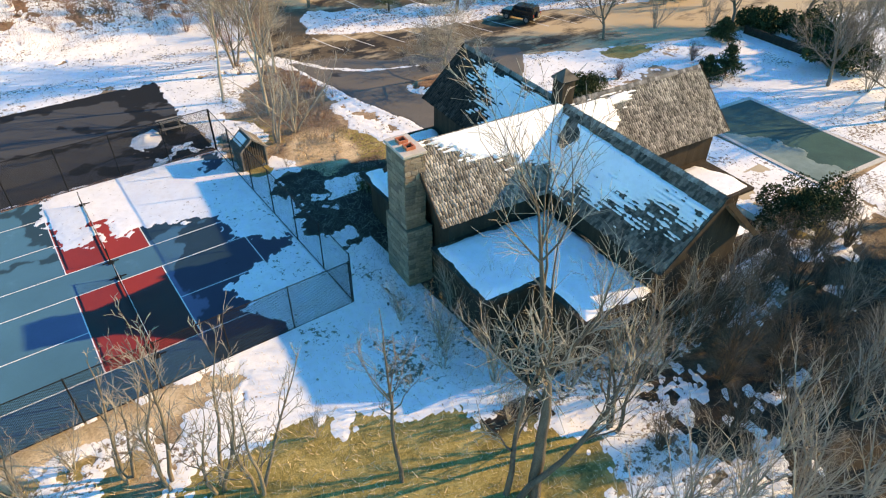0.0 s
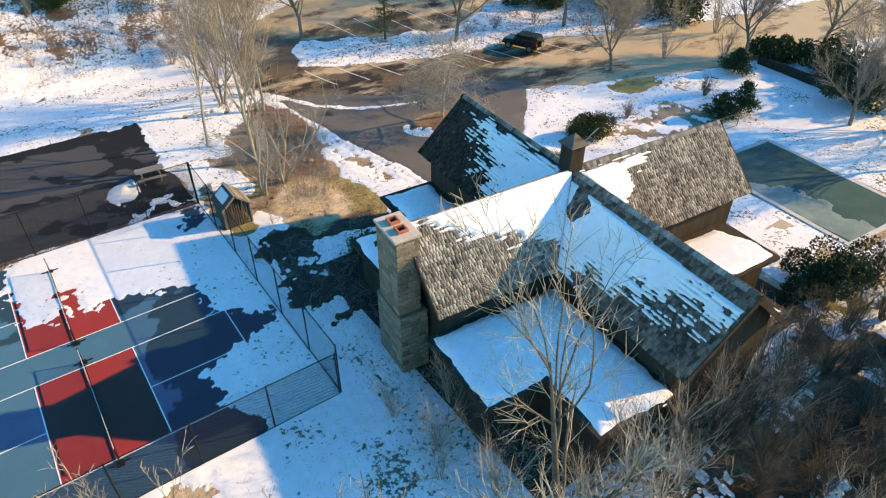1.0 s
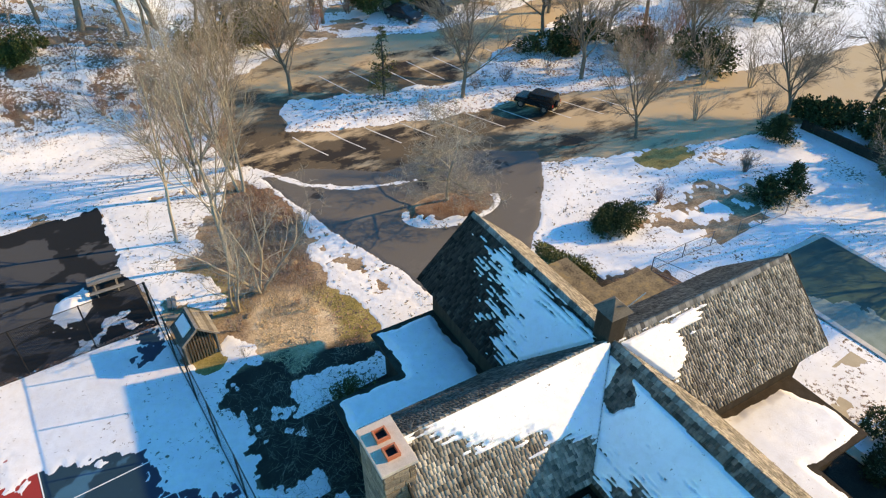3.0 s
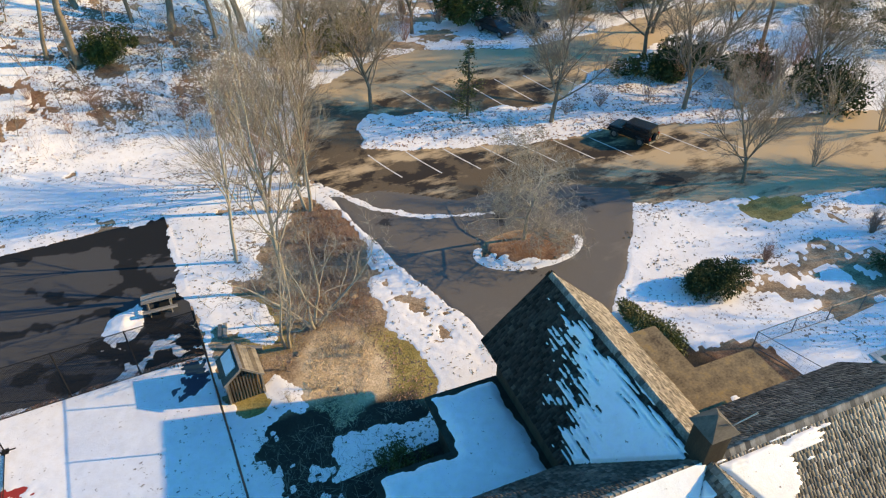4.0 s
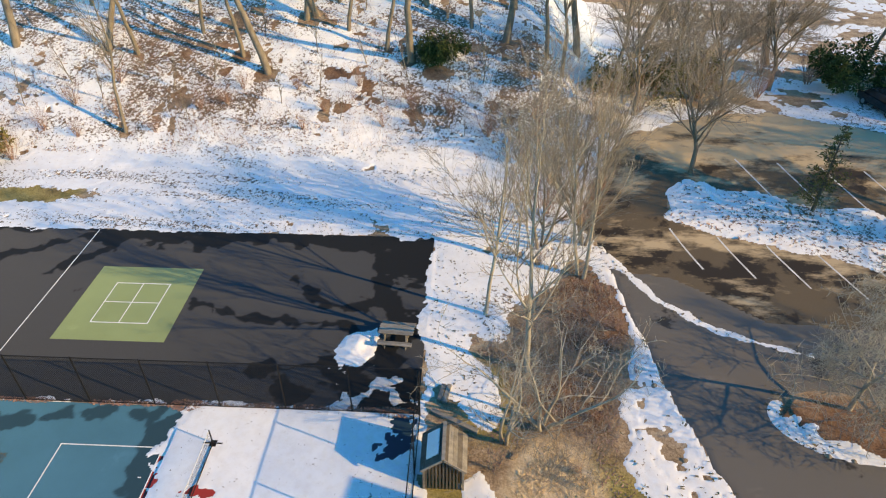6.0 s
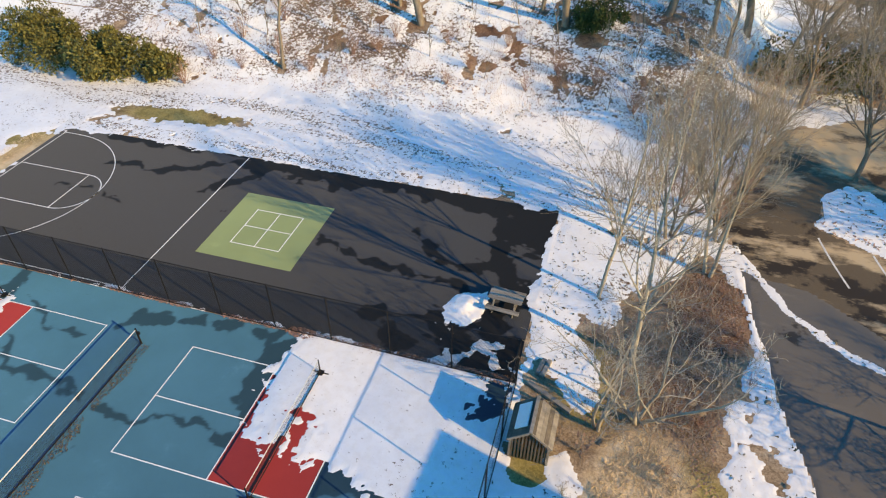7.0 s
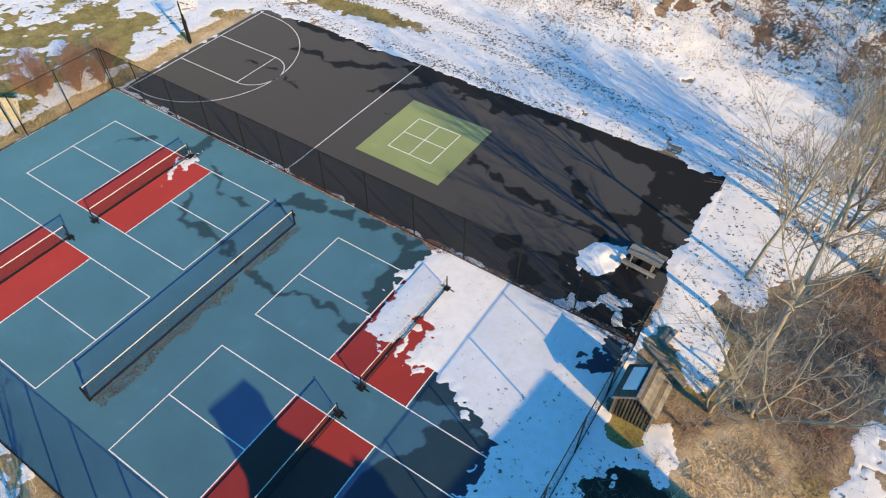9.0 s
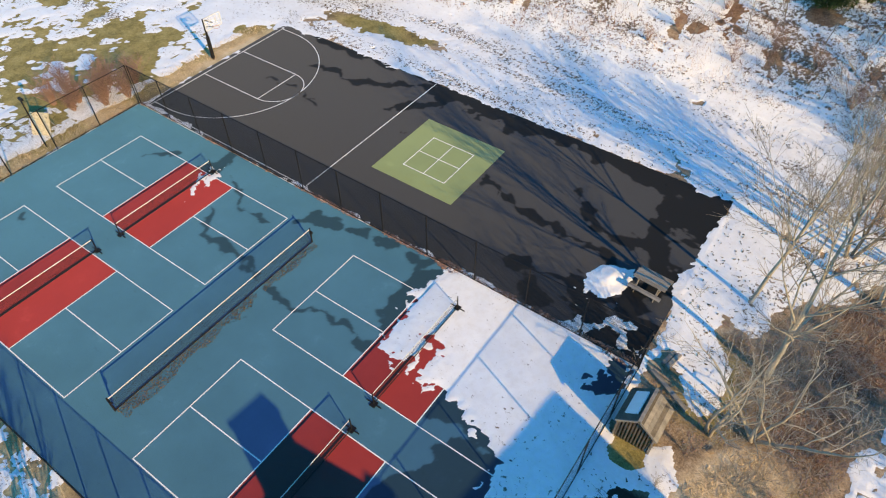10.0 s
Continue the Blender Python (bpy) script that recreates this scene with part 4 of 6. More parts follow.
# chimneys
def stone_chimney():
    ob = thing("chimney", "large grey-brown stone chimney with two red clay flues", "chimney", HOUSE @ pose(-9.35, -0.1, 0))
    part("core", boxed((1.02, 1.72, 7.3), (0, 0, 3.65)), STONE, ob)
    part("core", boxed((1.3, 2.2, 3.4), (0.08, 0, 1.7)), STONE, ob)
    r = random.Random(8)
    me = []
    for k in range(5):
        bm = boxed((1, 1, 1), bevel=0.12)
        for v in bm.verts:
            v.co += Vector((r.uniform(-0.05, 0.05), r.uniform(-0.05, 0.05), r.uniform(-0.05, 0.05)))
        m_ = bpy.data.meshes.new("stone")
        bm.to_mesh(m_)
        bm.free()
        m_.materials.append(STONE)
        me.append(m_)
    for z0, z1, hx, hy, ox in ((0.0, 3.4, 0.66, 1.11, 0.08), (3.4, 7.28, 0.52, 0.87, 0.0)):
        z = z0
        while z < z1 - 0.1:
            h = min(r.uniform(0.22, 0.36), z1 - z)
            for axis, half, span in ((0, hx, 2 * hy + 0.04), (1, hy, 2 * hx + 0.04)):
                for s in (-1, 1):
                    if axis == 0 and s == 1 and z < 4.5:
                        continue
                    at = -span / 2
                    while at < span / 2 - 0.05:
                        w = min(r.uniform(0.3, 0.62), span / 2 - at)
                        st = new("stone", r.choice(me))
                        st.parent = ob
                        mid = at + w / 2
                        place = (ox + s * half, mid, z + h / 2) if axis == 0 else (ox + mid, s * half, z + h / 2)
                        size = (0.09, w - 0.02, h - 0.02) if axis == 0 else (w - 0.02, 0.09, h - 0.02)
                        st.matrix_basis = Matrix.Translation(place) @ Matrix.Diagonal((*size, 1))
                        at += w
            z += h
    part("cap", boxed((1.25, 1.95, 0.14), (0, 0, 7.37), bevel=0.03), plain("pale_mortar", (0.42, 0.35, 0.29), (0.62, 0.53, 0.45), 2.5, 0.9, bump=0.4), ob, "pale mortar cap")
    for y in (-0.36, 0.36):
        bm = bmesh.new()
        for dx, dy, sx_, sy_ in ((0.2, 0, 0.06, 0.46), (-0.2, 0, 0.06, 0.46), (0, 0.2, 0.34, 0.06), (0, -0.2, 0.34, 0.06)):
            box(bm, (sx_, sy_, 0.2), (dx, y + dy, 7.49))
        flue = part("flue", bm, CLAY, ob, "red clay flue liner")
        # Black plate stands for the unlit depth of the open flue.
        part("dark_throat", boxed((0.34, 0.34, 0.02), (0, y, 7.445)), BLACK, flue, "black plate for the dark inside of the flue")
    return ob


stone_chimney()
vent = thing("chimney", "dark square chimney at the crossing of the ridges", "chimney", HOUSE @ pose(0.05, 0.25, 0))
part("shaft", boxed((0.8, 0.8, 2.2), (0, 0, 7.4), bevel=0.03), WALL, vent)
part("cap", boxed((0.95, 0.95, 0.08), (0, 0, 8.52), bevel=0.02), BLACK, vent)
bm = bmesh.new()
bmesh.ops.create_cone(bm, cap_ends=True, segments=4, radius1=0.74, radius2=0.04, depth=0.5, matrix=pose(0, 0, 8.8, 0, 0, 45))
part("hood", bm, OLDWOOD, vent, "dark pyramid hood")
part("mast", rodded((0.3, -0.2, 8.5), (0.9, -0.5, 9.3), 0.02), STEEL, vent)


# ---- fences round the courts ----
def chain_link(a, b, high, spacing=3.05, mesh_gap=0.1, wire=0.011):
    """A chain-link fence from a to b: posts, rails and woven wire, in a frame that starts at a."""
    a, b = Vector((*a, 0)), Vector((*b, 0))
    length, turn = (b - a).length, math.degrees(math.atan2(b.y - a.y, b.x - a.x))
    ob = thing("chain_link_fence", "tall chain-link fence with steel posts beside the courts", "fence", pose(a.x, a.y, 0, 0, 0, turn), "court fences")
    n = max(1, round(length / spacing))
    for k in range(n + 1):
        part("post", rodded((k * length / n, 0, -0.1), (k * length / n, 0, high + 0.05), 0.035), BLACK, ob)
    for z in (0.06, high):
        part("rail", rodded((0, 0, z), (length, 0, z), 0.024, sides=6), BLACK, ob)
    verts, faces, c = [], [], 0
    for lean in (1, -1):
        for k in range(-int(high / mesh_gap), int(length / mesh_gap) + 1 + (int(high / mesh_gap) if lean < 0 else 0)):
            s0 = k * mesh_gap
            lo, hi = (s0, 0.06), (s0 + lean * high, high)
            t0, t1 = 0.0, 1.0
            for edge, sign in ((0.0, 1), (length, -1)):
                p, q = (lo[0] - edge) * sign, (hi[0] - edge) * sign
                if p < 0 and q < 0:
                    t1 = -1
                elif p < 0:
                    t0 = max(t0, p / (p - q))
                elif q < 0:
                    t1 = min(t1, p / (p - q))
            if t1 <= t0:
                continue
            p, q = [(lo[0] + (hi[0] - lo[0]) * t, lo[1] + (hi[1] - lo[1]) * t) for t in (t0, t1)]
            y = 0.004 * lean
            verts += [(p[0] - wire, y, p[1]), (p[0] + wire, y, p[1]), (q[0] + wire, y, q[1]), (q[0] - wire, y, q[1])]
            faces.append([c, c + 1, c + 2, c + 3])
            c += 4
    part_ob = mesh("wire_mesh", verts, faces, BLACK, ob)
    part_ob["label"] = "woven wire mesh"
    return ob


chain_link((-21.5, 2.36), (15.65, 2.36), 3.0)
chain_link((15.7, 2.3), (15.7, -16.5), 3.0, wire=0.006)
chain_link((15.6, -16.55), (-21.5, -16.55), 2.6)
chain_link((-21.65, -16.5), (-21.65, 2.3), 3.0, wire=0.004)


# ---- nets ----
def net_panel(length, z0, z1, parent, gap=0.045, cord=0.003):
    verts, faces, c = [], [], 0
    for k in range(int(length / gap) + 1):
        y = -length / 2 + k * gap
        verts += [(0, y - cord, z0), (0, y + cord, z0), (0, y + cord, z1), (0, y - cord, z1)]
        faces.append([c, c + 1, c + 2, c + 3])
        c += 4
    for k in range(int((z1 - z0) / gap) + 1):
        z = z0 + k * gap
        verts += [(0.002, -length / 2, z - cord), (0.002, length / 2, z - cord), (0.002, length / 2, z + cord), (0.002, -length / 2, z + cord)]
        faces.append([c, c + 1, c + 2, c + 3])
        c += 4
    return mesh("net", verts, faces, NET, parent)


def pickleball_net():
    ob = thing("pickleball_net", "portable black pickleball net with white top tape", "net", None, "pickleball nets")
    w = 6.7
    net_panel(w - 0.1, 0.1, 0.86, ob)
    part("tape", boxed((0.02, w - 0.1, 0.045), (0, 0, 0.885)), TAPE, ob, "white top tape")
    part("hem", boxed((0.02, w - 0.1, 0.03), (0, 0, 0.09)), NET, ob)
    for s in (-1, 1):
        part("post", rodded((0, s * w / 2, 0), (0, s * w / 2, 0.95), 0.03), BLACK, ob)
        bm = rodded((-0.42, s * w / 2, 0.06), (0.42, s * w / 2, 0.06), 0.03)
        part("foot", bm, BLACK, ob)
        part("base_plate", boxed((0.3, 0.34, 0.03), (0, s * w / 2, 0.03), bevel=0.01), BLACK, ob)
    part("crossbar", rodded((0, -w / 2, 0.07), (0, w / 2, 0.07), 0.02), BLACK, ob)
    return ob


def tennis_net():
    ob = thing("tennis_net", "long sagging tennis net with white tape and steel posts", "net", pose(-2.55, -6.95, 0.03))
    w = 12.8
    net_panel(w, 0.03, 0.97, ob, 0.045, 0.0032)
    part("tape", boxed((0.025, w, 0.045), (0, 0, 1.0)), TAPE, ob, "white top tape")
    part("hem", boxed((0.03, w, 0.04), (0, 0, 0.04)), NET, ob)
    for s in (-1, 1):
        part("post", rodded((0, s * w / 2, 0), (0, s * w / 2, 1.08), 0.045), BLACK, ob)
        part("winch", boxed((0.14, 0.1, 0.18), (0.08, s * w / 2, 0.8), bevel=0.02), BLACK, ob)
    return ob


first = pickleball_net()
nets = [(6.705, -3.05), (6.705, -11.27), (-11.72, -3.05), (-11.72, -11.25)]
first.matrix_basis = pose(nets[0][0], nets[0][1], 0.035)
for nx, ny in nets[1:]:
    copy_thing(first, pose(nx, ny, 0.035))
tennis_net()


# ---- trees ----
class Wood:
    """Tapered tubes gathered into one mesh."""

    def __init__(self):
        self.rings, self.quads, self.count = [], [], 0

    def tube(self, points, radii, sides):
        p, r = np.asarray(points, float), np.asarray(radii, float)
        n = len(p)
        way = np.empty_like(p)
        way[1:-1], way[0], way[-1] = p[2:] - p[:-2], p[1] - p[0], p[-1] - p[-2]
        up = np.array((0.31, 0.95, 0.1) if abs(way[0, 2]) > 0.8 * np.sqrt(way[0] @ way[0]) else (0.0, 0.0, 1.0))
        side = np.stack([way[:, 1] * up[2] - way[:, 2] * up[1], way[:, 2] * up[0] - way[:, 0] * up[2], way[:, 0] * up[1] - way[:, 1] * up[0]], -1)
        side /= np.sqrt((side * side).sum(1, keepdims=True)) + 1e-9
        other = np.stack([way[:, 1] * side[:, 2] - way[:, 2] * side[:, 1], way[:, 2] * side[:, 0] - way[:, 0] * side[:, 2], way[:, 0] * side[:, 1] - way[:, 1] * side[:, 0]], -1)
        other /= np.sqrt((other * other).sum(1, keepdims=True)) + 1e-9
        c, s = CIRCLES[sides]
        ring = p[:, None] + r[:, None, None] * (c[None, :, None] * side[:, None] + s[None, :, None] * other[:, None])
        self.rings.append(ring.reshape(-1, 3))
        key = (n, sides)
        if key not in TUBE_FACES:
            a = np.arange((n - 1) * sides).reshape(n - 1, sides)
            b = np.roll(a, -1, 1)
            TUBE_FACES[key] = np.stack([a, b, b + sides, a + sides], -1).reshape(-1, 4)
        self.quads.append(TUBE_FACES[key] + self.count)
        self.count += n * sides

    @property
    def verts(self):
        return np.concatenate(self.rings)

    @property
    def faces(self):
        return np.concatenate(self.quads) if self.quads else np.zeros((0, 4), int)


TUBE_FACES = {}
CIRCLES = {k: (np.cos(2 * np.pi * np.arange(k) / k), np.sin(2 * np.pi * np.arange(k) / k)) for k in range(3, 9)}


def grow(seed, height, trunk_r, stems=1, spread=0.5, levels=3, density=1.0, first_limb=0.3, upward=0.25, crook=0.15, lean=0.04, flare=0.24, reach=1.0, stout=1.0):
    """A leafless tree: stems, limbs, branches and twigs. Returns coarse wood and fine wood."""
    r = np.random.default_rng(seed)
    coarse, fine = Wood(), Wood()
    low = height < 5.5
    segments, sides = ((5, 3, 2, 1), (4, 3, 3, 3)) if low else ((10, 5, 3, 1), (7, 4, 3, 3))

    def branch(start, way, length, radius, level):
        n = segments[min(level, 3)]
        turns = r.normal(0, crook * (0.6 if level == 0 else 1.0) * (1.5 if low else 1.0), (n, 3))
        turns[:, 2] += upward * (0.35 if level else 0.1)
        points, here, heading = [start], start, way / math.sqrt(way @ way)
        for k in range(n):
            heading = heading + turns[k]
            heading = heading / math.sqrt(heading @ heading)
            here = here + heading * (length / n)
            points.append(here)
        tip = (0.10, 0.2, 0.35, 0.5)[min(level, 3)]
        radii = [radius * (1 - (1 - tip) * k / n) for k in range(n + 1)]
        (coarse if level < 2 else fine).tube(points, radii, sides[min(level, 3)])
        if level >= levels:
            return
        count = int(round((length * (1.9, 3.0, 5.0)[min(level, 2)] * density) + r.random()))
        for k in range(max(count, 2)):
            t = r.uniform(first_limb if level == 0 else 0.2, 1.0)
            at = t * n
            i = min(int(at), n - 1)
            base = points[i + 1] - points[i]
            p = points[i] + base * (at - i)
            base = base / math.sqrt(base @ base)
            around = r.normal(0, 1, 3)
            around = around - base * (around @ base)
            around = around / math.sqrt(around @ around)
            angle = spread * r.uniform(0.75, 1.35) * (1.0 if level == 0 else 1.1)
            way2 = base * math.cos(angle) + around * math.sin(angle)
            share = (0.34 * reach, 0.45, 0.48)[min(level, 2)] * (1.15 - 0.55 * t)
            branch(p, way2, max(length * share * r.uniform(0.7, 1.2), 0.25), max(min(radii[i] * (0.5, 0.5, 0.6)[min(level, 2)], (0.085, 0.034, 0.014)[min(level, 2)]), (0.008 if not low else 0.005) * stout), level + 1)

    for s in range(stems):
        a = 2 * math.pi * (s + r.random() * 0.6) / stems
        off = np.array([math.cos(a), math.sin(a), 0]) * (trunk_r * 1.5 if stems > 1 else 0)
        tilt = np.array([math.cos(a), math.sin(a), 0]) * (flare if stems > 1 else lean)
        branch(off + np.array([0, 0, -0.2]), np.array([0, 0, 1.0]) + tilt, height * r.uniform(0.82, 1.0) if stems > 1 else height, trunk_r * r.uniform(0.8, 1.05), 0)
    return coarse, fine


def tree(name, label, seed, at, bark, twig, group="", turn=0, size=1.0, **shape):
    coarse, fine = grow(seed, **shape)
    ob = thing(name, label, "tree", pose(*at, 0, 0, turn) @ Matrix.Scale(size, 4), group)
    mesh("trunk", coarse.verts, coarse.faces, bark, ob, smooth=True)
    if len(fine.faces):
        mesh("crown", fine.verts, fine.faces, twig, ob)
    return ob


def ground_at(x, y):
    return float(land(np.array(x), np.array(y))) - 0.03


def plant(first, places, r):
    """Copies of a plant at places (x, y, size)."""
    for x, y, size in places:
        copy_thing(first, pose(x, y, ground_at(x, y), 0, 0, r.uniform(0, 360)) @ Matrix.Scale(size / first.matrix_basis.to_scale().x, 4))


def cover(name, label, category, seed, at, radii, mat, count, leaf=0.12, stem=None, group="", even=0.0):
    """An evergreen shrub: many small leaf blades round short stems, with an uneven outline."""
    r = np.random.default_rng(seed)
    ob = thing(name, label, category, pose(*at), group)
    if even:
        clumps = [(r.uniform(-1, 1, 3) * radii * (0.75, 0.75, 0.25) + np.array([0, 0, radii[2] * 0.55]), r.uniform(0.3, 0.3 + even)) for _ in range(30)]
    else:
        clumps = [(r.normal(0, 0.5, 3) * radii * (1, 1, 0.4) + np.array([0, 0, radii[2] * 0.5]), r.uniform(0.18, 0.5)) for _ in range(18)]
    verts, faces = [], []
    for k in range(count):
        c, s = clumps[r.integers(len(clumps))]
        d = r.normal(0, 1, 3)
        d = d / np.linalg.norm(d)
        p = c + d * radii * s * r.uniform(0.55, 1.0)
        p[2] = max(p[2], 0.03)
        a = d + r.normal(0, 0.7, 3)
        a = a / np.linalg.norm(a)
        b = np.cross(a, r.normal(0, 1, 3))
        b = b / (np.linalg.norm(b) + 1e-9)
        size = leaf * r.uniform(0.6, 1.4)
        n = len(verts)
        verts += [tuple(p), tuple(p + a * size * 0.5 + b * size * 0.28), tuple(p + a * size), tuple(p + a * size * 0.5 - b * size * 0.28)]
        faces.append([n, n + 1, n + 2, n + 3])
    mesh("foliage", verts, faces, mat, ob)
    w = Wood()
    for c, s in clumps:
        w.tube([np.array([0, 0, -0.1]), c * 0.5 + r.normal(0, 0.1, 3), c + np.array([0, 0, 0.1])], [0.05, 0.035, 0.015], 5)
    mesh("stem", w.verts, w.faces, stem or DARKBARK, ob)
    return ob


def conifer(name, label, seed, at, height, wide, mat, group="", full=1.0):
    """A needle tree: whorls of drooping boughs with short needle blades."""
    r = np.random.default_rng(seed)
    ob = thing(name, label, "tree", pose(*at), group)
    w = Wood()
    w.tube([np.array([0, 0, -0.1]), np.array([0.05, 0, height * 0.5]), np.array([0, 0, height])], [height * 0.02, height * 0.013, 0.01], 7)
    verts, faces = [], []
    z = height * 0.12
    while z < height * 0.97:
        reach = wide * (1 - z / height) ** 0.8 * r.uniform(0.75, 1.1)
        for k in range(r.integers(4, 7)):
            a = r.uniform(0, 2 * math.pi)
            way = np.array([math.cos(a), math.sin(a), r.uniform(-0.1, 0.3)])
            end = np.array([0, 0, z]) + way * reach * r.uniform(0.7, 1.1)
            mid = (end + np.array([0, 0, z])) / 2 + np.array([0, 0, 0.06 * reach])
            w.tube([np.array([0, 0, z]), mid, end], [0.03, 0.02, 0.008], 3)
            for i in range(int((18 + 34 * reach) * full)):
                t = r.uniform(0.15, 1.05)
                p = np.array([0, 0, z]) * (1 - t) + end * t + r.normal(0, 0.09 * reach + 0.03, 3) * (1, 1, 0.5)
                d = way * 0.6 + r.normal(0, 0.6, 3)
                d = d / np.linalg.norm(d)
                b = np.cross(d, r.normal(0, 1, 3))
                b = b / (np.linalg.norm(b) + 1e-9)
                size = r.uniform(0.12, 0.3)
                n = len(verts)
                verts += [tuple(p), tuple(p + d * size * 0.5 + b * size * 0.16), tuple(p + d * size), tuple(p + d * size * 0.5 - b * size * 0.16)]
                faces.append([n, n + 1, n + 2, n + 3])
        z += height * r.uniform(0.035, 0.06)
    mesh("trunk", w.verts, w.faces, DARKBARK, ob)
    mesh("needles", verts, faces, mat, ob)
    return ob


# garden trees between play yard and drive
tree("tree", "slender pale leafless tree standing at the snow edge", 11, (18.75, 9.3, 0), BARK, TWIG, "garden trees", 20, height=12.0, trunk_r=0.13, spread=0.55, density=0.7, first_limb=0.2, upward=0.33, lean=0.03, reach=1.6, crook=0.09)
tree("tree", "pale leafless tree among brown leaves", 12, (20.8, 5.3, 0), BARK, TWIG, "garden trees", 80, height=12.6, trunk_r=0.15, spread=0.55, density=0.66, first_limb=0.22, upward=0.33, reach=1.6, crook=0.09)
tree("tree", "broad pale leafless tree with crooked forked stems over brown leaves", 13, (21.3, 1.9, 0), BARK, BARK, "garden trees", 140, height=7.4, trunk_r=0.1, stems=4, spread=0.8, density=0.52, first_limb=0.15, upward=0.25, flare=0.34, crook=0.2, reach=1.6, stout=1.3)
tree("tree", "leafless tree with spreading crooked limbs beside the shed", 114, (19.6, 1.1, 0), BARK, BARK, "garden trees", 10, height=6.4, trunk_r=0.09, stems=3, spread=0.75, density=0.6, first_limb=0.2, upward=0.3, flare=0.3, crook=0.11, reach=1.3, stout=1.3)
tree("tree", "tall leafless tree above the reddish mulch", 15, (24.4, 12.9, 0), BARK, TWIG, "garden trees", 60, height=12.8, trunk_r=0.13, stems=2, crook=0.1, spread=0.54, density=0.74, first_limb=0.18, upward=0.32, reach=1.5, flare=0.16)
tree("tree", "tall leafless tree with dense brown twigs near the kerb", 16, (25.0, 16.2, 0), MIDBARK, TWIG, "garden trees", 200, height=12.0, trunk_r=0.11, stems=4, crook=0.1, spread=0.56, density=0.66, first_limb=0.15, upward=0.3, reach=1.5)
tree("tree", "tall leafless tree with reddish twigs at the foot of the bank", 10, (22.2, 15.6, 0), MIDBARK, REDTWIG, "garden trees", 300, height=8.5, trunk_r=0.11, stems=3, crook=0.1, spread=0.56, density=0.66, first_limb=0.15, upward=0.3, reach=1.5)
tree("tree", "round wide leafless tree with fine twigs on the planted island", 17, (35.7, 3.6, 0.05), BARK, BARK, "", 0, height=7.4, trunk_r=0.15, stout=1.35, spread=1.15, density=1.4, first_limb=0.14, upward=0.06, reach=1.7)

# car park trees
lot_tree = tree("tree", "leafless tree on the snowy strip of the car park", 18, (46.6, 16.5, ground_at(46.6, 16.5)), MIDBARK, TWIG, "car park trees", 0, height=10.5, trunk_r=0.2, spread=0.62, density=1.05, first_limb=0.16, upward=0.3, reach=1.75, lean=0.1)
rt = random.Random(4)
plant(lot_tree, [(33.3, 23.6, 0.95), (58.5, 13.5, 1.1), (53.5, 2.3, 0.75), (66.0, -3.0, 0.9), (70.0, 10.0, 1.0), (60.5, -16.0, 0.8), (71.0, -13.0, 1.0), (66.0, -19.5, 0.9), (74.0, -6.0, 1.0), (58.0, -22.0, 0.8), (62.0, 23.0, 1.1), (38.0, 33.5, 1.0), (30.5, 31.0, 1.0), (34.5, 36.0, 1.1), (43.0, 36.5, 1.1), (66.0, 26.5, 1.1), (60.0, 33.5, 1.1), (69.0, 20.0, 1.1)], rt)
conifer("conifer", "thin young pine on the car park strip", 19, (40.5, 20.0, ground_at(40.5, 20.0)), 6.4, 2.1, OLIVELEAF, full=0.4)

# wooded bank
wood_a = tree("tree", "tall leafless woodland trunk on the snowy bank", 21, (0.7, 34.5, ground_at(0.7, 34.5)), MIDBARK, TWIG, "woodland trees", 0, height=17, trunk_r=0.36, spread=0.65, density=0.45, first_limb=0.35, upward=0.35, lean=0.10, reach=1.2)
wood_b = tree("tree", "tall thin leafless woodland trunk on the snowy bank", 22, (-1.8, 36.3, ground_at(-1.8, 36.3)), MIDBARK, TWIG, "woodland trees", 0, height=15, trunk_r=0.24, spread=0.65, density=0.5, first_limb=0.3, upward=0.35, lean=0.12, reach=1.2)
sapling = tree("sapling", "thin leafless sapling on the snowy bank", 23, (12.7, 33.1, ground_at(12.7, 33.1)), MIDBARK, TWIG, "saplings", 0, height=5.6, trunk_r=0.05, spread=0.5, levels=2, density=0.9, first_limb=0.2, upward=0.35, lean=0.1)
WOOD_A = [(2.9, 40.8, 0.9), (3.7, 41.3, 0.9), (12.6, 36.1, 1.0), (-13.8, 36.9, 0.9), (20.5, 38.4, 1.0), (-22, 37, 1.1), (27.0, 40.0, 1.0), (9.0, 46.0, 1.1), (-4.0, 46.0, 1.1), (17.0, 47.0, 1.0), (33.0, 44.0, 1.0), (45.0, 43.0, 1.1), (60.0, 42.0, 1.0), (-8.0, 43.0, 1.0), (13.5, 43.0, 0.9)]
WOOD_B = [(-9.4, 28.2, 0.8), (10.4, 37.2, 0.95), (-11.0, 36.4, 1.0), (17.6, 40.0, 1.0), (6.8, 39.5, 0.9), (24.0, 37.0, 1.0), (-17.0, 42.0, 1.0), (5.5, 43.0, 1.0), (30.0, 37.5, 0.9), (-28.0, 34.0, 1.0), (52.0, 40.0, 1.0), (75.0, 20.0, 1.1), (25.2, 35.2, 0.9), (-6.0, 39.0, 0.9), (21.5, 42.5, 1.0)]
plant(wood_a, WOOD_A, rt)
plant(wood_b, WOOD_B, rt)
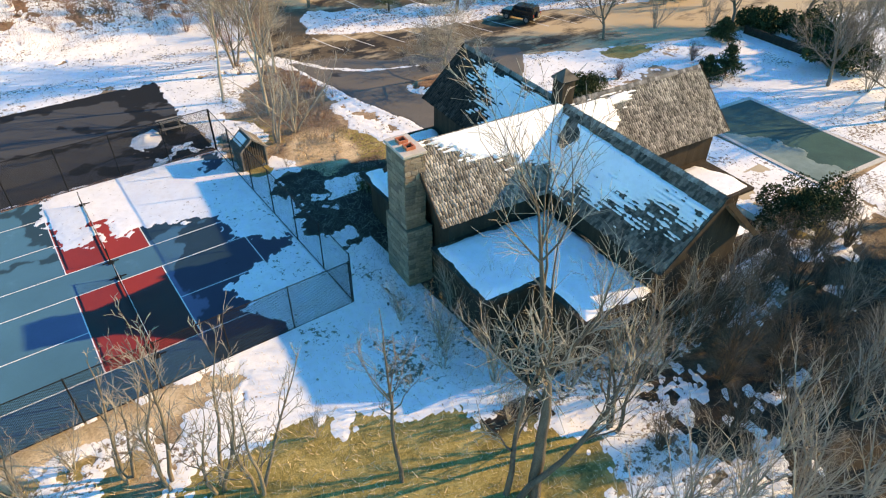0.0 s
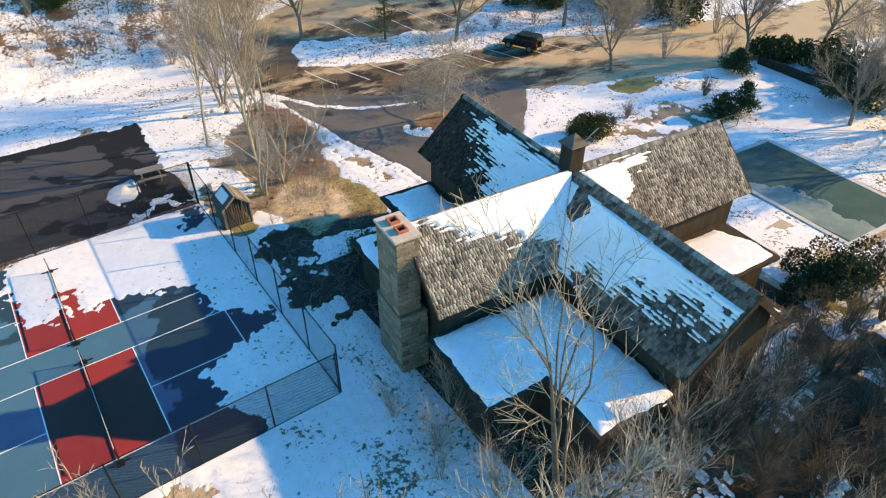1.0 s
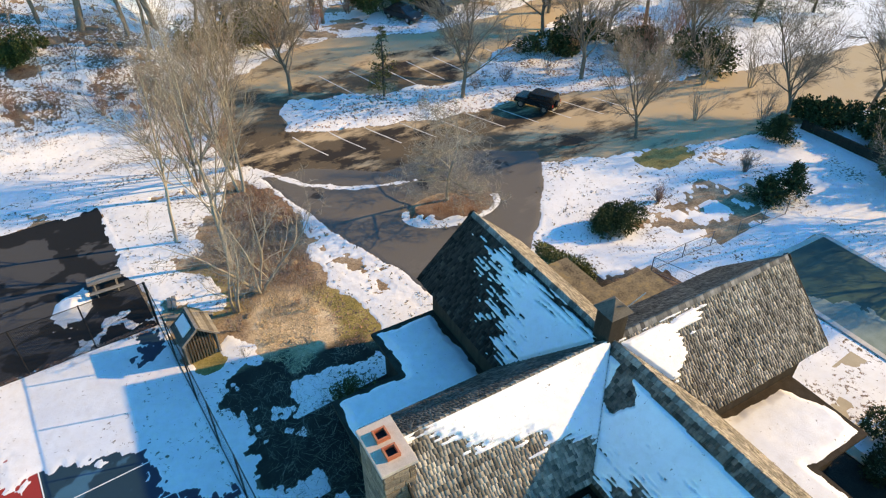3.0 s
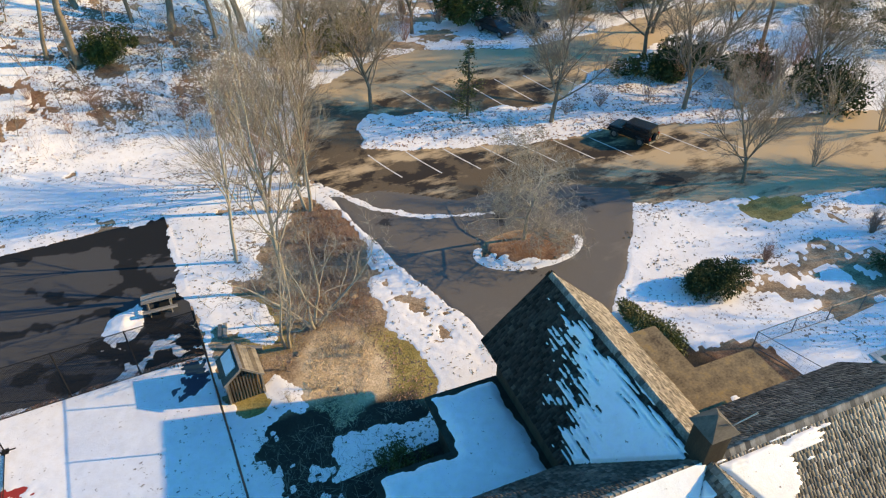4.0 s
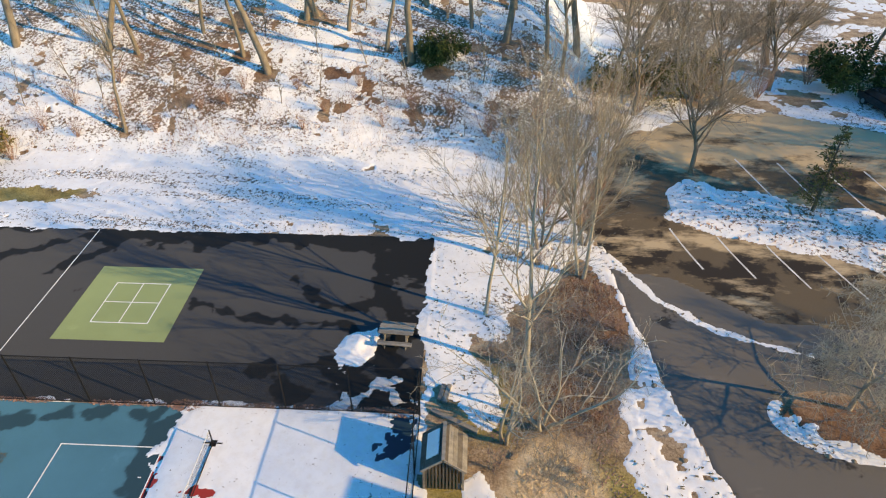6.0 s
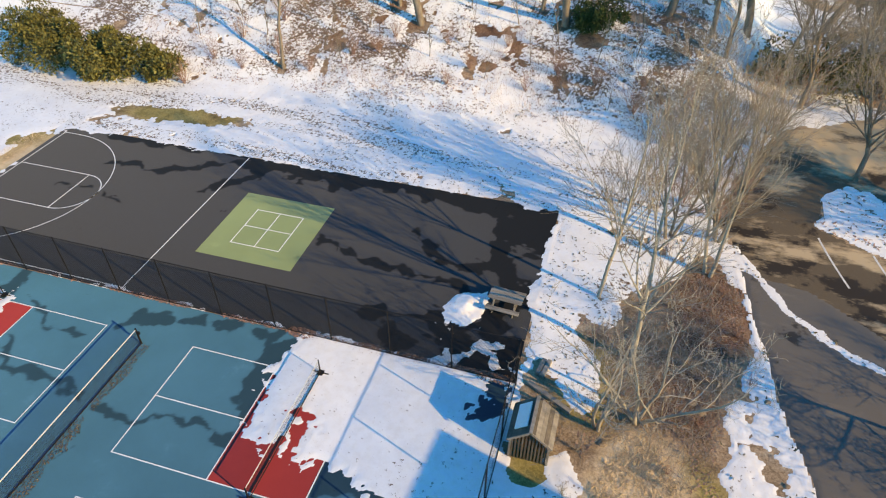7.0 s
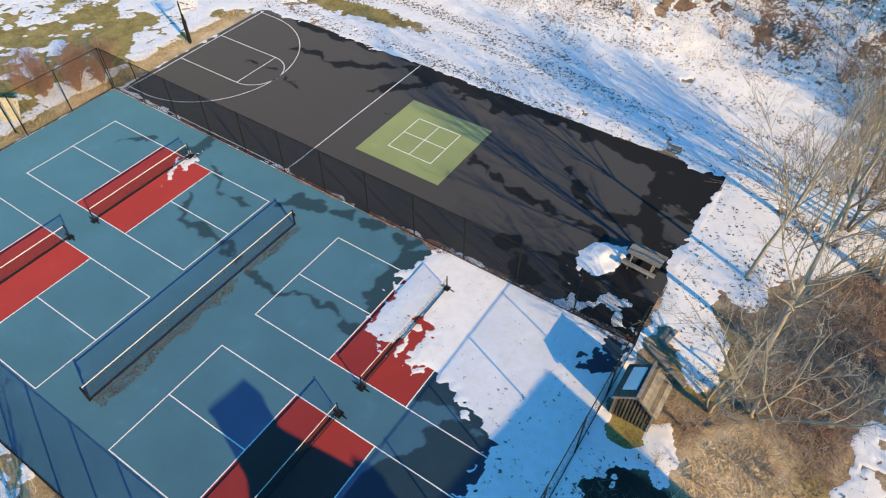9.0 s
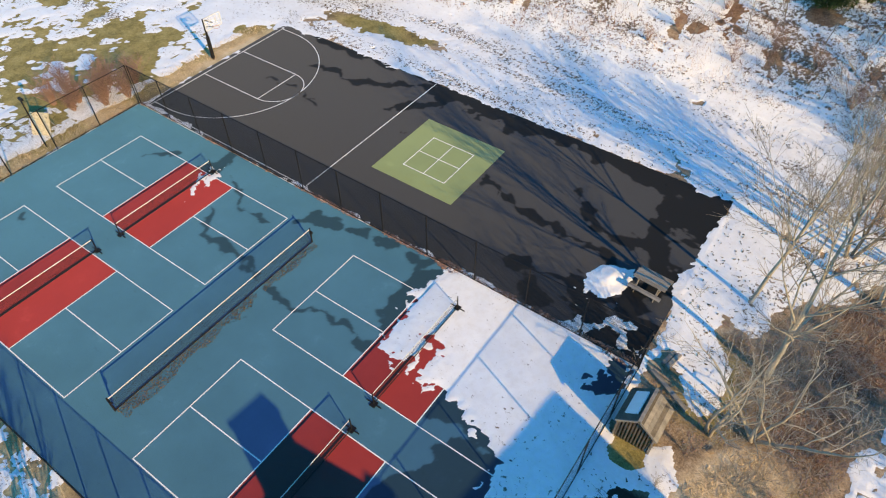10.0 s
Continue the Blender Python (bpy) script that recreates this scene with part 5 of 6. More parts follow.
plant(sapling, [(8.8, 35.6, 0.9), (5.4, 32.4, 0.8), (2.4, 31.2, 0.8), (-3.6, 33.4, 0.9), (-6.8, 32.6, 0.8), (-12.4, 31.4, 0.9), (-15.6, 33.2, 1.0), (-4.6, 29.4, 0.6), (7.4, 29.6, 0.6), (10.6, 31.6, 0.7), (15.8, 32.4, 0.8), (18.6, 33.6, 0.9), (20.4, 30.6, 0.7), (4.6, 36.6, 1.0), (-0.4, 38.6, 1.0), (15.2, 39.0, 1.0), (18.8, 36.6, 1.0), (22.4, 34.2, 0.9), (-9.2, 33.8, 0.8), (0.2, 29.0, 0.5), (-18.4, 30.4, 0.9), (13.4, 29.0, 0.5), (17.2, 28.4, 0.6), (8.0, 42.0, 1.0)], rt)

# thickets and shrubs
thicket = tree("shrub", "reddish-brown leafless thicket at the foot of the bank", 31, (23.5, 23.5, ground_at(23.5, 23.5)), REDTWIG, REDTWIG, "thickets", 0, height=3.4, trunk_r=0.03, stems=13, spread=0.55, levels=2, density=1.35, first_limb=0.15, upward=0.3)
plant(thicket, [(36.5, 34.5, 1.2), (41.5, 35.0, 1.1), (46.8, 38.0, 1.3), (52.5, 36.5, 1.2), (60.0, 34.0, 1.2), (67.0, 33.0, 1.2), (33.0, 34.5, 1.1), (31.0, 31.5, 1.0), (43.5, 40.0, 1.4), (56.0, 41.0, 1.4), (-17.0, 25.0, 0.7), (-16.0, 28.2, 0.7), (-13.0, 27.6, 0.6), (-10.4, 29.6, 0.7), (-7.0, 28.2, 0.55), (-14.5, 30.8, 0.8), (-4.0, 30.5, 0.6), (-11.5, 33.2, 0.8), (-1.0, 32.6, 0.6), (3.5, 32.8, 0.6), (8.5, 33.2, 0.7), (10.8, 29.2, 0.5), (4.6, 28.6, 0.45), (28.6, 27.5, 0.9), (25.2, 11.5, 0.3), (24.3, 7.0, 0.28), (25.8, 8.4, 0.3), (22.0, 14.0, 0.5), (25.0, 18.2, 0.8), (23.0, 19.5, 0.9), (26.2, 5.4, 0.3), (23.8, 2.4, 0.25), (22.6, -0.4, 0.22), (13.0, 31.0, 0.7), (6.0, 30.5, 0.6), (-2.0, 31.0, 0.6), (29.5, 34.0, 1.0), (21.5, 26.0, 1.0), (25.5, 26.5, 1.15), (19.0, 28.5, 0.9), (27.5, 30.0, 1.1), (23.0, 30.0, 1.0), (16.0, 30.5, 0.8), (26.3, 21.0, 0.9), (67.0, 13.0, 1.5), (70.0, 14.0, 1.6), (73.0, 13.0, 1.5), (69.0, 17.0, 1.5), (64.5, 12.2, 1.2), (75.5, 16.0, 1.6), (48.5, 17.0, 0.6), (52.0, 17.0, 0.7), (56.5, 16.0, 0.8), (62.0, 18.0, 0.9), (37.0, 31.0, 0.6), (66.0, 15.0, 0.9)], rt)
red_bush = tree("shrub", "dense reddish leafless bush behind the court fence", 33, (-22.9, 2.4, 0), REDTWIG, REDTWIG, "red bushes", 0, height=2.5, trunk_r=0.026, stems=26, stout=1.4, spread=0.5, levels=2, density=1.8, first_limb=0.1, upward=0.3)
plant(red_bush, [(-23.4, 0.9, 1.0), (-24.0, 3.8, 1.0), (-24.4, 1.6, 1.05), (-25.2, 0.0, 1.0), (-25.4, 2.6, 0.95), (-26.4, -1.2, 1.0), (-24.6, -0.8, 0.9), (-27.4, 0.4, 0.9), (56.0, -6.0, 0.8), (47.5, -5.0, 0.6)], rt)
scrub = tree("shrub", "pale leafless scrub with crowded thin stems", 32, (22.4, -34.0, ground_at(22.4, -34)), BARK, TWIG, "scrub", 0, height=5.2, trunk_r=0.045, stems=8, spread=0.5, levels=2, density=1.15, first_limb=0.15, upward=0.4)
plant(scrub, [(22.4, 3.4, 0.2), (23.6, 5.6, 0.22), (20.2, -2.4, 0.2), (22.8, -1.2, 0.2), (25.0, 4.6, 0.3), (22.6, 9.6, 0.25), (18.9, -0.4, 0.2), (26.2, 6.6, 0.32), (21.6, -3.6, 0.16), (18.6, -2.6, 0.2), (33.0, -33.5, 0.9), (35.0, -31.0, 0.8), (29.0, -37.0, 1.1), (25.8, -33.6, 1.1), (29.5, -34.5, 1.0), (21.2, -36.2, 1.25), (24.2, -35.2, 1.25), (26.6, -36.6, 1.2), (19.4, -33.6, 1.2), (17.6, -32.8, 0.9), (23.4, -37.6, 1.2), (20.2, -35.2, 1.2), (1.2, -20.2, 0.7), (17.5, -21.5, 0.75), (18.2, -24.5, 0.85), (19.4, -19.8, 0.75), (20.0, -22.6, 0.85), (20.6, -26.6, 0.9), (23.2, -27.0, 1.0), (25.4, -26.8, 1.1), (28.0, -27.2, 1.1), (31.4, -27.0, 1.0), (36.0, -33.5, 1.0), (2.4, -18.6, 0.6), (10.6, -22.6, 0.4), (16.8, -22.6, 0.6), (17.4, -26.4, 0.5), (16.9, -19.0, 0.55), (22.6, -28.2, 0.6), (24.4, -28.2, 0.85), (30.0, -28.8, 0.8), (67.0, 6.0, 1.2), (70.0, 3.0, 1.2), (64.0, 9.0, 1.1), (73.0, 8.0, 1.2), (68.0, 12.0, 1.2), (60.0, 1.5, 0.8), (63.5, -2.5, 0.9), (64.0, -15.0, 1.1), (62.0, -18.5, 1.1), (66.5, -16.0, 1.2), (68.5, -13.0, 1.2), (60.0, -21.0, 1.1), (63.5, -21.5, 1.2)], rt)

dark_brush = tree("shrub", "dark tangled leafless brush below the house", 34, (36.5, -26.6, ground_at(36.5, -26.6)), DARKBARK, DARKBARK, "dark brush", 0, height=3.2, trunk_r=0.035, stems=14, spread=0.7, levels=2, density=1.9, first_limb=0.1, upward=0.2)
plant(dark_brush, [(34.5, -27.2, 1.0), (38.2, -27.6, 1.1), (40.6, -28.2, 1.0), (43.4, -26.4, 1.0), (32.2, -28.2, 1.1), (30.0, -27.2, 0.9), (27.4, -28.0, 1.0), (25.0, -27.0, 0.9), (36.0, -29.2, 1.0), (45.0, -28.6, 1.1), (26.4, -27.4, 1.3), (29.4, -28.0, 1.4), (32.4, -27.6, 1.4), (34.6, -28.6, 1.3), (28.0, -29.6, 1.3), (33.4, -31.0, 1.2), (31.0, -32.4, 1.2), (28.6, -31.6, 1.1), (35.6, -32.6, 1.2), (33.0, -35.0, 1.2), (29.6, -33.8, 1.2), (26.6, -30.2, 1.0), (36.8, -30.4, 1.1), (30.5, -30.6, 1.1), (21.5, -30.8, 0.9), (24.6, -32.0, 1.0), (42.0, -30.5, 1.1)], rt)

# trees before the house on the south side
tree("tree", "tall leafless tree with a thick leaning trunk before the house", 41, (16.1, -29.4, ground_at(16.1, -29.4)), DARKBARK, BARK, "", -20, height=12.6, trunk_r=0.27, spread=0.6, density=0.62, first_limb=0.4, upward=0.35, lean=0.06, stout=1.3, reach=1.35)
tree("tree", "tall slim leafless tree with several stems before the house", 43, (15.3, -29.0, ground_at(15.3, -29.0)), DARKBARK, BARK, "", 40, height=11.2, trunk_r=0.16, stems=2, spread=0.55, density=0.52, first_limb=0.3, upward=0.5, flare=0.1, stout=1.2)
tree("tree", "thin crooked leafless tree on the south lawn", 42, (12.3, -26.2, ground_at(12.3, -26.2)), DARKBARK, TWIG, "", 0, height=9.0, trunk_r=0.11, spread=0.6, density=0.7, first_limb=0.35, upward=0.4, stout=1.2)
tree("tree", "dark leafless tree with forked stems on the southern slope", 47, (20.6, -29.1, ground_at(20.6, -29.1)), DARKBARK, TWIG, "", 0, height=8.0, trunk_r=0.10, stems=3, spread=0.55, density=0.75, first_limb=0.2, upward=0.35, flare=0.22)

for seed, x, y, h in ((44, 5.2, -21.4, 7.6), (45, 6.6, -22.6, 8.0), (46, 4.0, -20.2, 6.2), (48, 7.8, -23.6, 6.4), (49, 0.6, -18.6, 4.4)):
    tree("tree", "thin young leafless tree with several stems by the court fence", seed, (x, y, ground_at(x, y)), MIDBARK, BARK, "young trees by the fence", 30 * seed, height=h, trunk_r=0.09, stems=3, spread=0.5, density=0.66, first_limb=0.2, upward=0.4, flare=0.24, stout=1.5)

# evergreens
cover("rhododendron", "large glossy evergreen shrub by the flat roof", "shrub", 51, (21.8, -8.6, 0), np.array([1.1, 1.2, 1.3]), LEAF, 2600)
cover("hedge", "dark clipped evergreen shrubs along the house wall", "hedge", 52, (36.9, -7.0, 0), np.array([0.9, 2.5, 1.1]), HEDGELEAF, 11000, 0.12, even=0.15)
cover("rhododendron", "broad dark evergreen shrub standing in snow", "shrub", 53, (42.8, -5.6, 0), np.array([1.9, 1.2, 1.5]), NEEDLE, 15000, 0.11, even=0.2)
cover("rhododendron", "large dark evergreen shrub on the bank", "shrub", 54, (15.0, 36.0, ground_at(15.0, 36.0)), np.array([2.2, 1.7, 2.0]), LEAF, 9000, 0.17)
for k, (x, y, w) in enumerate([(-20.6, 25.4, 2.6), (-25.0, 24.6, 3.0), (-29.6, 25.6, 3.2), (-33.5, 27.0, 3.0)]):
    cover("evergreen_shrub", "big yellow-green evergreen beside the play yard", "shrub", 90 + k, (x, y, ground_at(x, y)), np.array([w, w * 0.8, w * 1.05]), OLIVELEAF, 7000, 0.26, group="evergreens by the yard")
for k, (x, y, w) in enumerate([(49.5, 36.8, 3.2), (56.5, 36.5, 2.8), (64.0, 35.5, 3.2), (71.0, 34.0, 3.0)]):
    cover("evergreen_shrub", "dark evergreen thicket beyond the car park", "shrub", 100 + k, (x, y, ground_at(x, y)), np.array([w, w * 0.8, w * 1.1]), LEAF, 5500, 0.28, group="evergreens beyond the car park")
cover("evergreen_shrub", "dark evergreen mass on the car park strip", "shrub", 57, (63.0, 19.5, ground_at(63, 19.5)), np.array([4.6, 2.2, 2.2]), NEEDLE, 10000, 0.3)
cover("evergreen_shrub", "dark evergreen bushes beside the low roof", "shrub", 58, (40.5, -25.4, 0), np.array([2.6, 1.8, 2.2]), NEEDLE, 16000, 0.15)
for k, (x, y, h) in enumerate([(55.4, -9.8, 2.8), (53.6, -9.2, 2.0), (62.5, -4.4, 2.2)]):
    conifer("conifer", "small dark conifer in the snowy garden", 60 + k, (x, y, 0), h, 1.7, NEEDLE, "garden conifers")
# Conifers added as a stand-in for a dark, shaded mass of unclear kind.
for k, (x, y, h) in enumerate([(84.0, 19.0, 8), (89.0, 23.0, 9), (93.0, 17.0, 9), (98.0, 22.0, 10), (87.0, 14.0, 8), (96.0, 12.0, 9)]):
    conifer("conifer", "dark conifer standing in for a shaded mass beyond the car park", 140 + k, (x, y, ground_at(x, y)), h, 4.2, NEEDLE, "far conifers")
# Unseen conifers, added so that their shadows darken the southern slope.
for k, (x, y, h) in enumerate([(45.0, -33.5, 13), (49.0, -36.5, 15), (43.5, -39.0, 13), (54.0, -35.0, 15), (59.0, -39.0, 16), (48.5, -41.5, 14)]):
    conifer("conifer", "tall dark conifer added out of view to shade the southern slope", 70 + k, (x, y, ground_at(x, y)), h, 3.6, NEEDLE, "tall conifers")

for k, (x, y, w, h) in enumerate([(68.5, -5.0, 2.4, 2.0), (70.0, -8.5, 2.6, 2.2), (68.0, -11.5, 2.4, 2.6), (64.6, -14.2, 2.2, 2.2), (71.5, 10.0, 3.4, 3.0), (69.0, 15.5, 3.0, 2.6)]):
    cover("evergreen_shrub", "dark spreading evergreen above the retaining wall", "shrub", 120 + k, (x, y, ground_at(x, y)), np.array([w, w, h]), NEEDLE, 6000, 0.28, group="evergreens above the wall")

for k, (x, y, w, h) in enumerate([(30.5, 35.0, 3.2, 2.8), (34.8, 36.5, 3.4, 3.0)]):
    cover("evergreen_shrub", "olive evergreen thicket behind the bare trees", "shrub", 130 + k, (x, y, ground_at(x, y)), np.array([w, w * 0.8, h]), OLIVELEAF, 7000, 0.24, group="olive evergreens")


SOOT = plain("dark_leaf", (0.06, 0.05, 0.03), (0.17, 0.14, 0.09), 2, 0.9, bump=0, vary=0.4)
# ---- undergrowth: dry grass, fallen twigs and leaf clumps ----
def blades(name, label, mat, seed, count, x0, y0, x1, y1, field, length, flat=0.3, wide=0.02, lift=-0.01):
    """Loose blades or twigs where field(x, y) > 0."""
    r = np.random.default_rng(seed)
    x, y = r.uniform(x0, x1, count * 6), r.uniform(y0, y1, count * 6)
    on = field(x, y) + fbm(x, y, 1.2, 3, seed) * 0.8 > 0.15
    x, y = x[on][:count], y[on][:count]
    n = len(x)
    a, tilt, size = r.uniform(0, 2 * math.pi, n), r.uniform(0.05, flat, n), length * r.uniform(0.5, 1.4, n)
    way = np.stack([np.cos(a) * np.cos(tilt), np.sin(a) * np.cos(tilt), np.sin(tilt)], -1) * size[:, None]
    side = np.stack([-np.sin(a), np.cos(a), r.normal(0, 0.5, n)], -1) * wide * r.uniform(0.5, 1.3, n)[:, None]
    p = np.stack([x, y, land(x, y) + lift], -1)
    verts = np.stack([p - side, p + side, p + way + side * 0.3, p + way - side * 0.3], 1).reshape(-1, 3)
    return tagged(mesh(name, verts, np.arange(4 * n).reshape(-1, 4), mat), label, "undergrowth", kind="stuff")


blades("dry_grass", "matted tan dry grass under the garden trees", DRY, 81, 2500, 18.5, -6, 24.0, 2, lambda x, y: oval(x, y, 21.3, -1.8, 1.9, 3.0, -10) * 0.8, 0.24, 0.4, 0.014)
blades("fallen_twigs", "fallen grey-brown twigs on the leaf bed", TWIG, 82, 5000, 16, -6, 28, 16, lambda x, y: np.minimum(garden_field(x, y), -np.maximum(oval(x, y, 21.2, -2.2, 2.0, 3.7, -10), oval(x, y, 24.2, -2.6, 1.9, 3.2, 15))), 0.4, 0.7, 0.008)
blades("brush", "thin upright grey-brown stems over the leaf bed", TWIG, 80, 2600, 16, -1, 28, 16, lambda x, y: garden_field(x, y) * 0.5 - 0.25 + fbm(x, y, 3, 3, 79) * 1.2, 0.75, 1.5, 0.007)
blades("fallen_leaves", "brown fallen leaves on the leaf bed", REDTWIG, 83, 3600, 16, -6, 28, 16, lambda x, y: np.minimum(garden_field(x, y), -oval(x, y, 21.2, -2.2, 1.9, 3.6, -10)) - 0.2, 0.11, 0.6, 0.03)
blades("brush", "thin upright brown brush stems on the bank", REDTWIG, 84, 6000, -20, 26.5, 28, 40, lambda x, y: 0.1 + fbm(x, y, 5, 3, 90) * 1.4, 0.9, 1.5, 0.008)
blades("fallen_leaves", "brown fallen leaves on the wooded bank", REDTWIG, 85, 9000, -25, 26, 28, 42, lambda x, y: 0.2 + fbm(x, y, 3, 3, 91) * 1.4, 0.11, 0.6, 0.035)
blades("dry_grass", "yellow dry grass beside the courts", DRY, 86, 6000, -26, -18, -21.3, 16, lambda x, y: rect(x, y, -23.6, -18, -21.5, 15) * 0.8, 0.22, 0.9, 0.014)
blades("dry_grass", "yellowed dry grass on the southern lawn", DRY, 87, 12000, -12, -34, 24, -16.8, lambda x, y: np.maximum(oval(x, y, 11.4, -26.9, 8.5, 4.6, -22), -17.2 - y + 0.0 * x) * 0.5, 0.25, 0.9, 0.012)
blades("fallen_twigs", "fallen twigs on the dark soil by the house", TWIG, 88, 3500, 16, -27, 23, -3.5, lambda x, y: rect(x, y, 16.5, -27, 22.5, -3.8) * 0.4, 0.5, 0.7, 0.008)

blades("fallen_leaves", "dark leaves and trodden tufts lying on the snow", SOOT, 89, 2500, -24, 16.3, 19, 27.5, lambda x, y: 0.0 + fbm(x * 0.3, y + 0.12 * x, 1.4, 3, 92) * 1.7 + 0.3 * np.exp(-((y - 22.4 + 0.1 * x) ** 2)), 0.13, 0.2, 0.035, 0.045)
blades("fallen_leaves", "brown leaves lying on the snowy bank", REDTWIG, 93, 16000, -25, 26, 26, 46, lambda x, y: 0.1 + fbm(x, y, 3.2, 4, 94) * 1.8, 0.12, 0.5, 0.04, 0.05)
blades("fallen_leaves", "dark leaves lying on the garden snow", SOOT, 95, 1300, 15.8, -6, 52, 16, lambda x, y: np.minimum(snow_field(x, y), 0.4) * 0.6 + fbm(x, y, 1.5, 3, 96) * 0.8, 0.14, 0.3, 0.04, 0.05)
blades("fallen_leaves", "dark leaves lying on the snowy strip of the car park", REDTWIG, 97, 2500, 30, 8, 66, 24, lambda x, y: np.minimum(poly(x, y, MEDIAN), 0.4), 0.2, 0.4, 0.06, 0.05)

blades("fallen_leaves", "brown leaves gathered along the fence between courts and yard", REDTWIG, 98, 3500, -21.5, 2.0, 15.5, 2.75, lambda x, y: 0.5 - np.abs(y - 2.36) * 2.2 + 0.02 * x, 0.09, 0.6, 0.045, 0.03)

blades("fallen_leaves", "grey-brown leaf dust gathered along the tennis net", SOOT, 99, 2600, -2.65, -13.3, -1.75, -0.6, lambda x, y: 0.45 - np.abs(x + 2.3) * 0.9, 0.06, 0.3, 0.02, 0.045)


# ---- wood shed by the fence ----
def wood_shed():
    ob = thing("shed", "small weathered wooden shed with slatted front and snowy roof", "shed", pose(16.95, -0.65, 0) @ Matrix.Scale(0.92, 4))
    w, d, eave, top = 1.75, 1.7, 1.55, 2.3
    for sx in (-1, 1):
        for sy in (-1, 1):
            part("post", boxed((0.1, 0.1, eave + 0.05), (sx * w / 2, sy * d / 2, eave / 2), bevel=0.01), WOOD, ob)
    part("wall", boxed((w, 0.05, eave), (0, d / 2, eave / 2)), WALL, ob)
    for sx in (-1, 1):
        for k in range(8):
            part("slat", boxed((0.03, 0.17, eave - 0.1), (sx * w / 2, -d / 2 + 0.14 + k * 0.2, eave / 2), bevel=0.004), OLDWOOD, ob)
    for k in range(11):
        x = -w / 2 + 0.1 + k * 0.155
        h = eave + (top - eave) * (1 - abs(x) / (w / 2)) - 0.06
        part("slat", boxed((0.075, 0.03, h), (x, -d / 2, h / 2), bevel=0.004), OLDWOOD, ob)
    slope = math.degrees(math.atan2(top - eave, w / 2))
    run = math.hypot(top - eave, w / 2) + 0.18
    for sx in (-1, 1):
        for k in range(5):
            t = (k + 0.5) / 5
            x, z = sx * t * (w / 2 + 0.15), top - t * (top - eave + 0.13)
            part("roof_board", boxed((run / 5 + 0.03, d + 0.35, 0.03), (x, 0, z + 0.03), (0, sx * (slope + 2), 0), bevel=0.005), WOOD if sx > 0 and k % 3 else OLDWOOD, ob)
    part("ridge_board", boxed((0.16, d + 0.35, 0.03), (0, 0, top + 0.07)), WOOD, ob)
    for sx in (-1, 1):
        part("barge_board", boxed((run, 0.04, 0.12), (sx * (w / 4 + 0.05), -d / 2 - 0.16, (top + eave) / 2 - 0.03), (0, sx * slope, 0)), WOOD, ob, "pale barge board")
    return ob


wood_shed()
snow_pad = part("roof_snow", boxed((0.66, 1.25, 0.07), (0, 0, 0), bevel=0.03), SNOW)
snow_pad.matrix_basis = pose(16.5, -0.6, 1.86, 0, -40.6, 0)
tagged(snow_pad, "square of snow left on the shed roof", "snow", kind="stuff")
for k, (x, y, turn, l) in enumerate([(17.3, 2.0, -28, 2.4), (16.9, 3.6, 78, 1.1), (16.65, 3.65, 78, 1.0)]):
    ob = thing("timber_beam", "weathered timber lying on the ground by the shed", "timber", pose(x, y, 0.0, 0, 0, turn), "loose timbers")
    part("beam", boxed((l, 0.22, 0.16), (0, 0, 0.08), bevel=0.02), WOOD, ob)


# ---- picnic table ----
def picnic_table():
    ob = thing("picnic_table", "weathered grey wooden picnic table on the play yard", "table", pose(14.15, 7.15, 0.02, 0, 0, -4))
    for k in range(5):
        part("tabletop_board", boxed((1.8, 0.138, 0.04), (0, -0.29 + k * 0.145, 0.74), bevel=0.006), WOOD, ob)
    for s in (-1, 1):
        for k in range(2):
            part("seat_board", boxed((1.8, 0.135, 0.04), (0, s * (0.66 + k * 0.142), 0.44), bevel=0.006), WOOD, ob)
        part("seat_beam", boxed((0.05, 1.7, 0.1), (s * 0.6, 0, 0.37)), WOOD, ob)
        part("top_beam", boxed((0.05, 0.7, 0.09), (s * 0.6, 0, 0.675)), WOOD, ob)
        for side in (-1, 1):
            part("leg", boxed((0.05, 0.1, 0.86), (s * 0.55, side * 0.46, 0.36), (side * 28, 0, 0)), WOOD, ob)
    return ob


picnic_table()


# ---- basketball hoop ----
ACRYLIC, an, al, ab = material("clear_acrylic", 0.15)
ab.inputs["Base Color"].default_value = (0.8, 0.82, 0.84, 1)
ab.inputs["Alpha"].default_value = 0.12
hoop = thing("basketball_hoop", "basketball hoop with pale backboard on a black pole", "hoop", pose(-22.0, 9.3, 0))
part("pole", rodded((0, 0, -0.1), (0.05, 0, 3.2), 0.09), BLACK, hoop)
part("padding", rodded((0, 0, 0.1), (0.03, 0, 1.8), 0.14), BLACK, hoop)
part("arm", rodded((0.05, 0, 3.15), (1.15, 0, 3.3), 0.05), BLACK, hoop)
part("arm", rodded((0.05, 0, 2.6), (1.15, 0, 3.0), 0.04), BLACK, hoop)
panel = part("backboard", boxed((0.03, 1.36, 0.9), (1.2, 0, 3.40), bevel=0.01), ACRYLIC, hoop, "clear rectangular backboard")
for y, z, wy, wz in ((0, 3.86, 1.44, 0.05), (0, 2.94, 1.44, 0.05), (0.7, 3.4, 0.05, 0.9), (-0.7, 3.4, 0.05, 0.9), (0, 3.55, 0.55, 0.04), (0.27, 3.35, 0.04, 0.4), (-0.27, 3.35, 0.04, 0.4)):
    part("frame_bar", boxed((0.05, wy, wz), (1.2, y, z)), TAPE, panel, "white frame bar")
bm = bmesh.new()
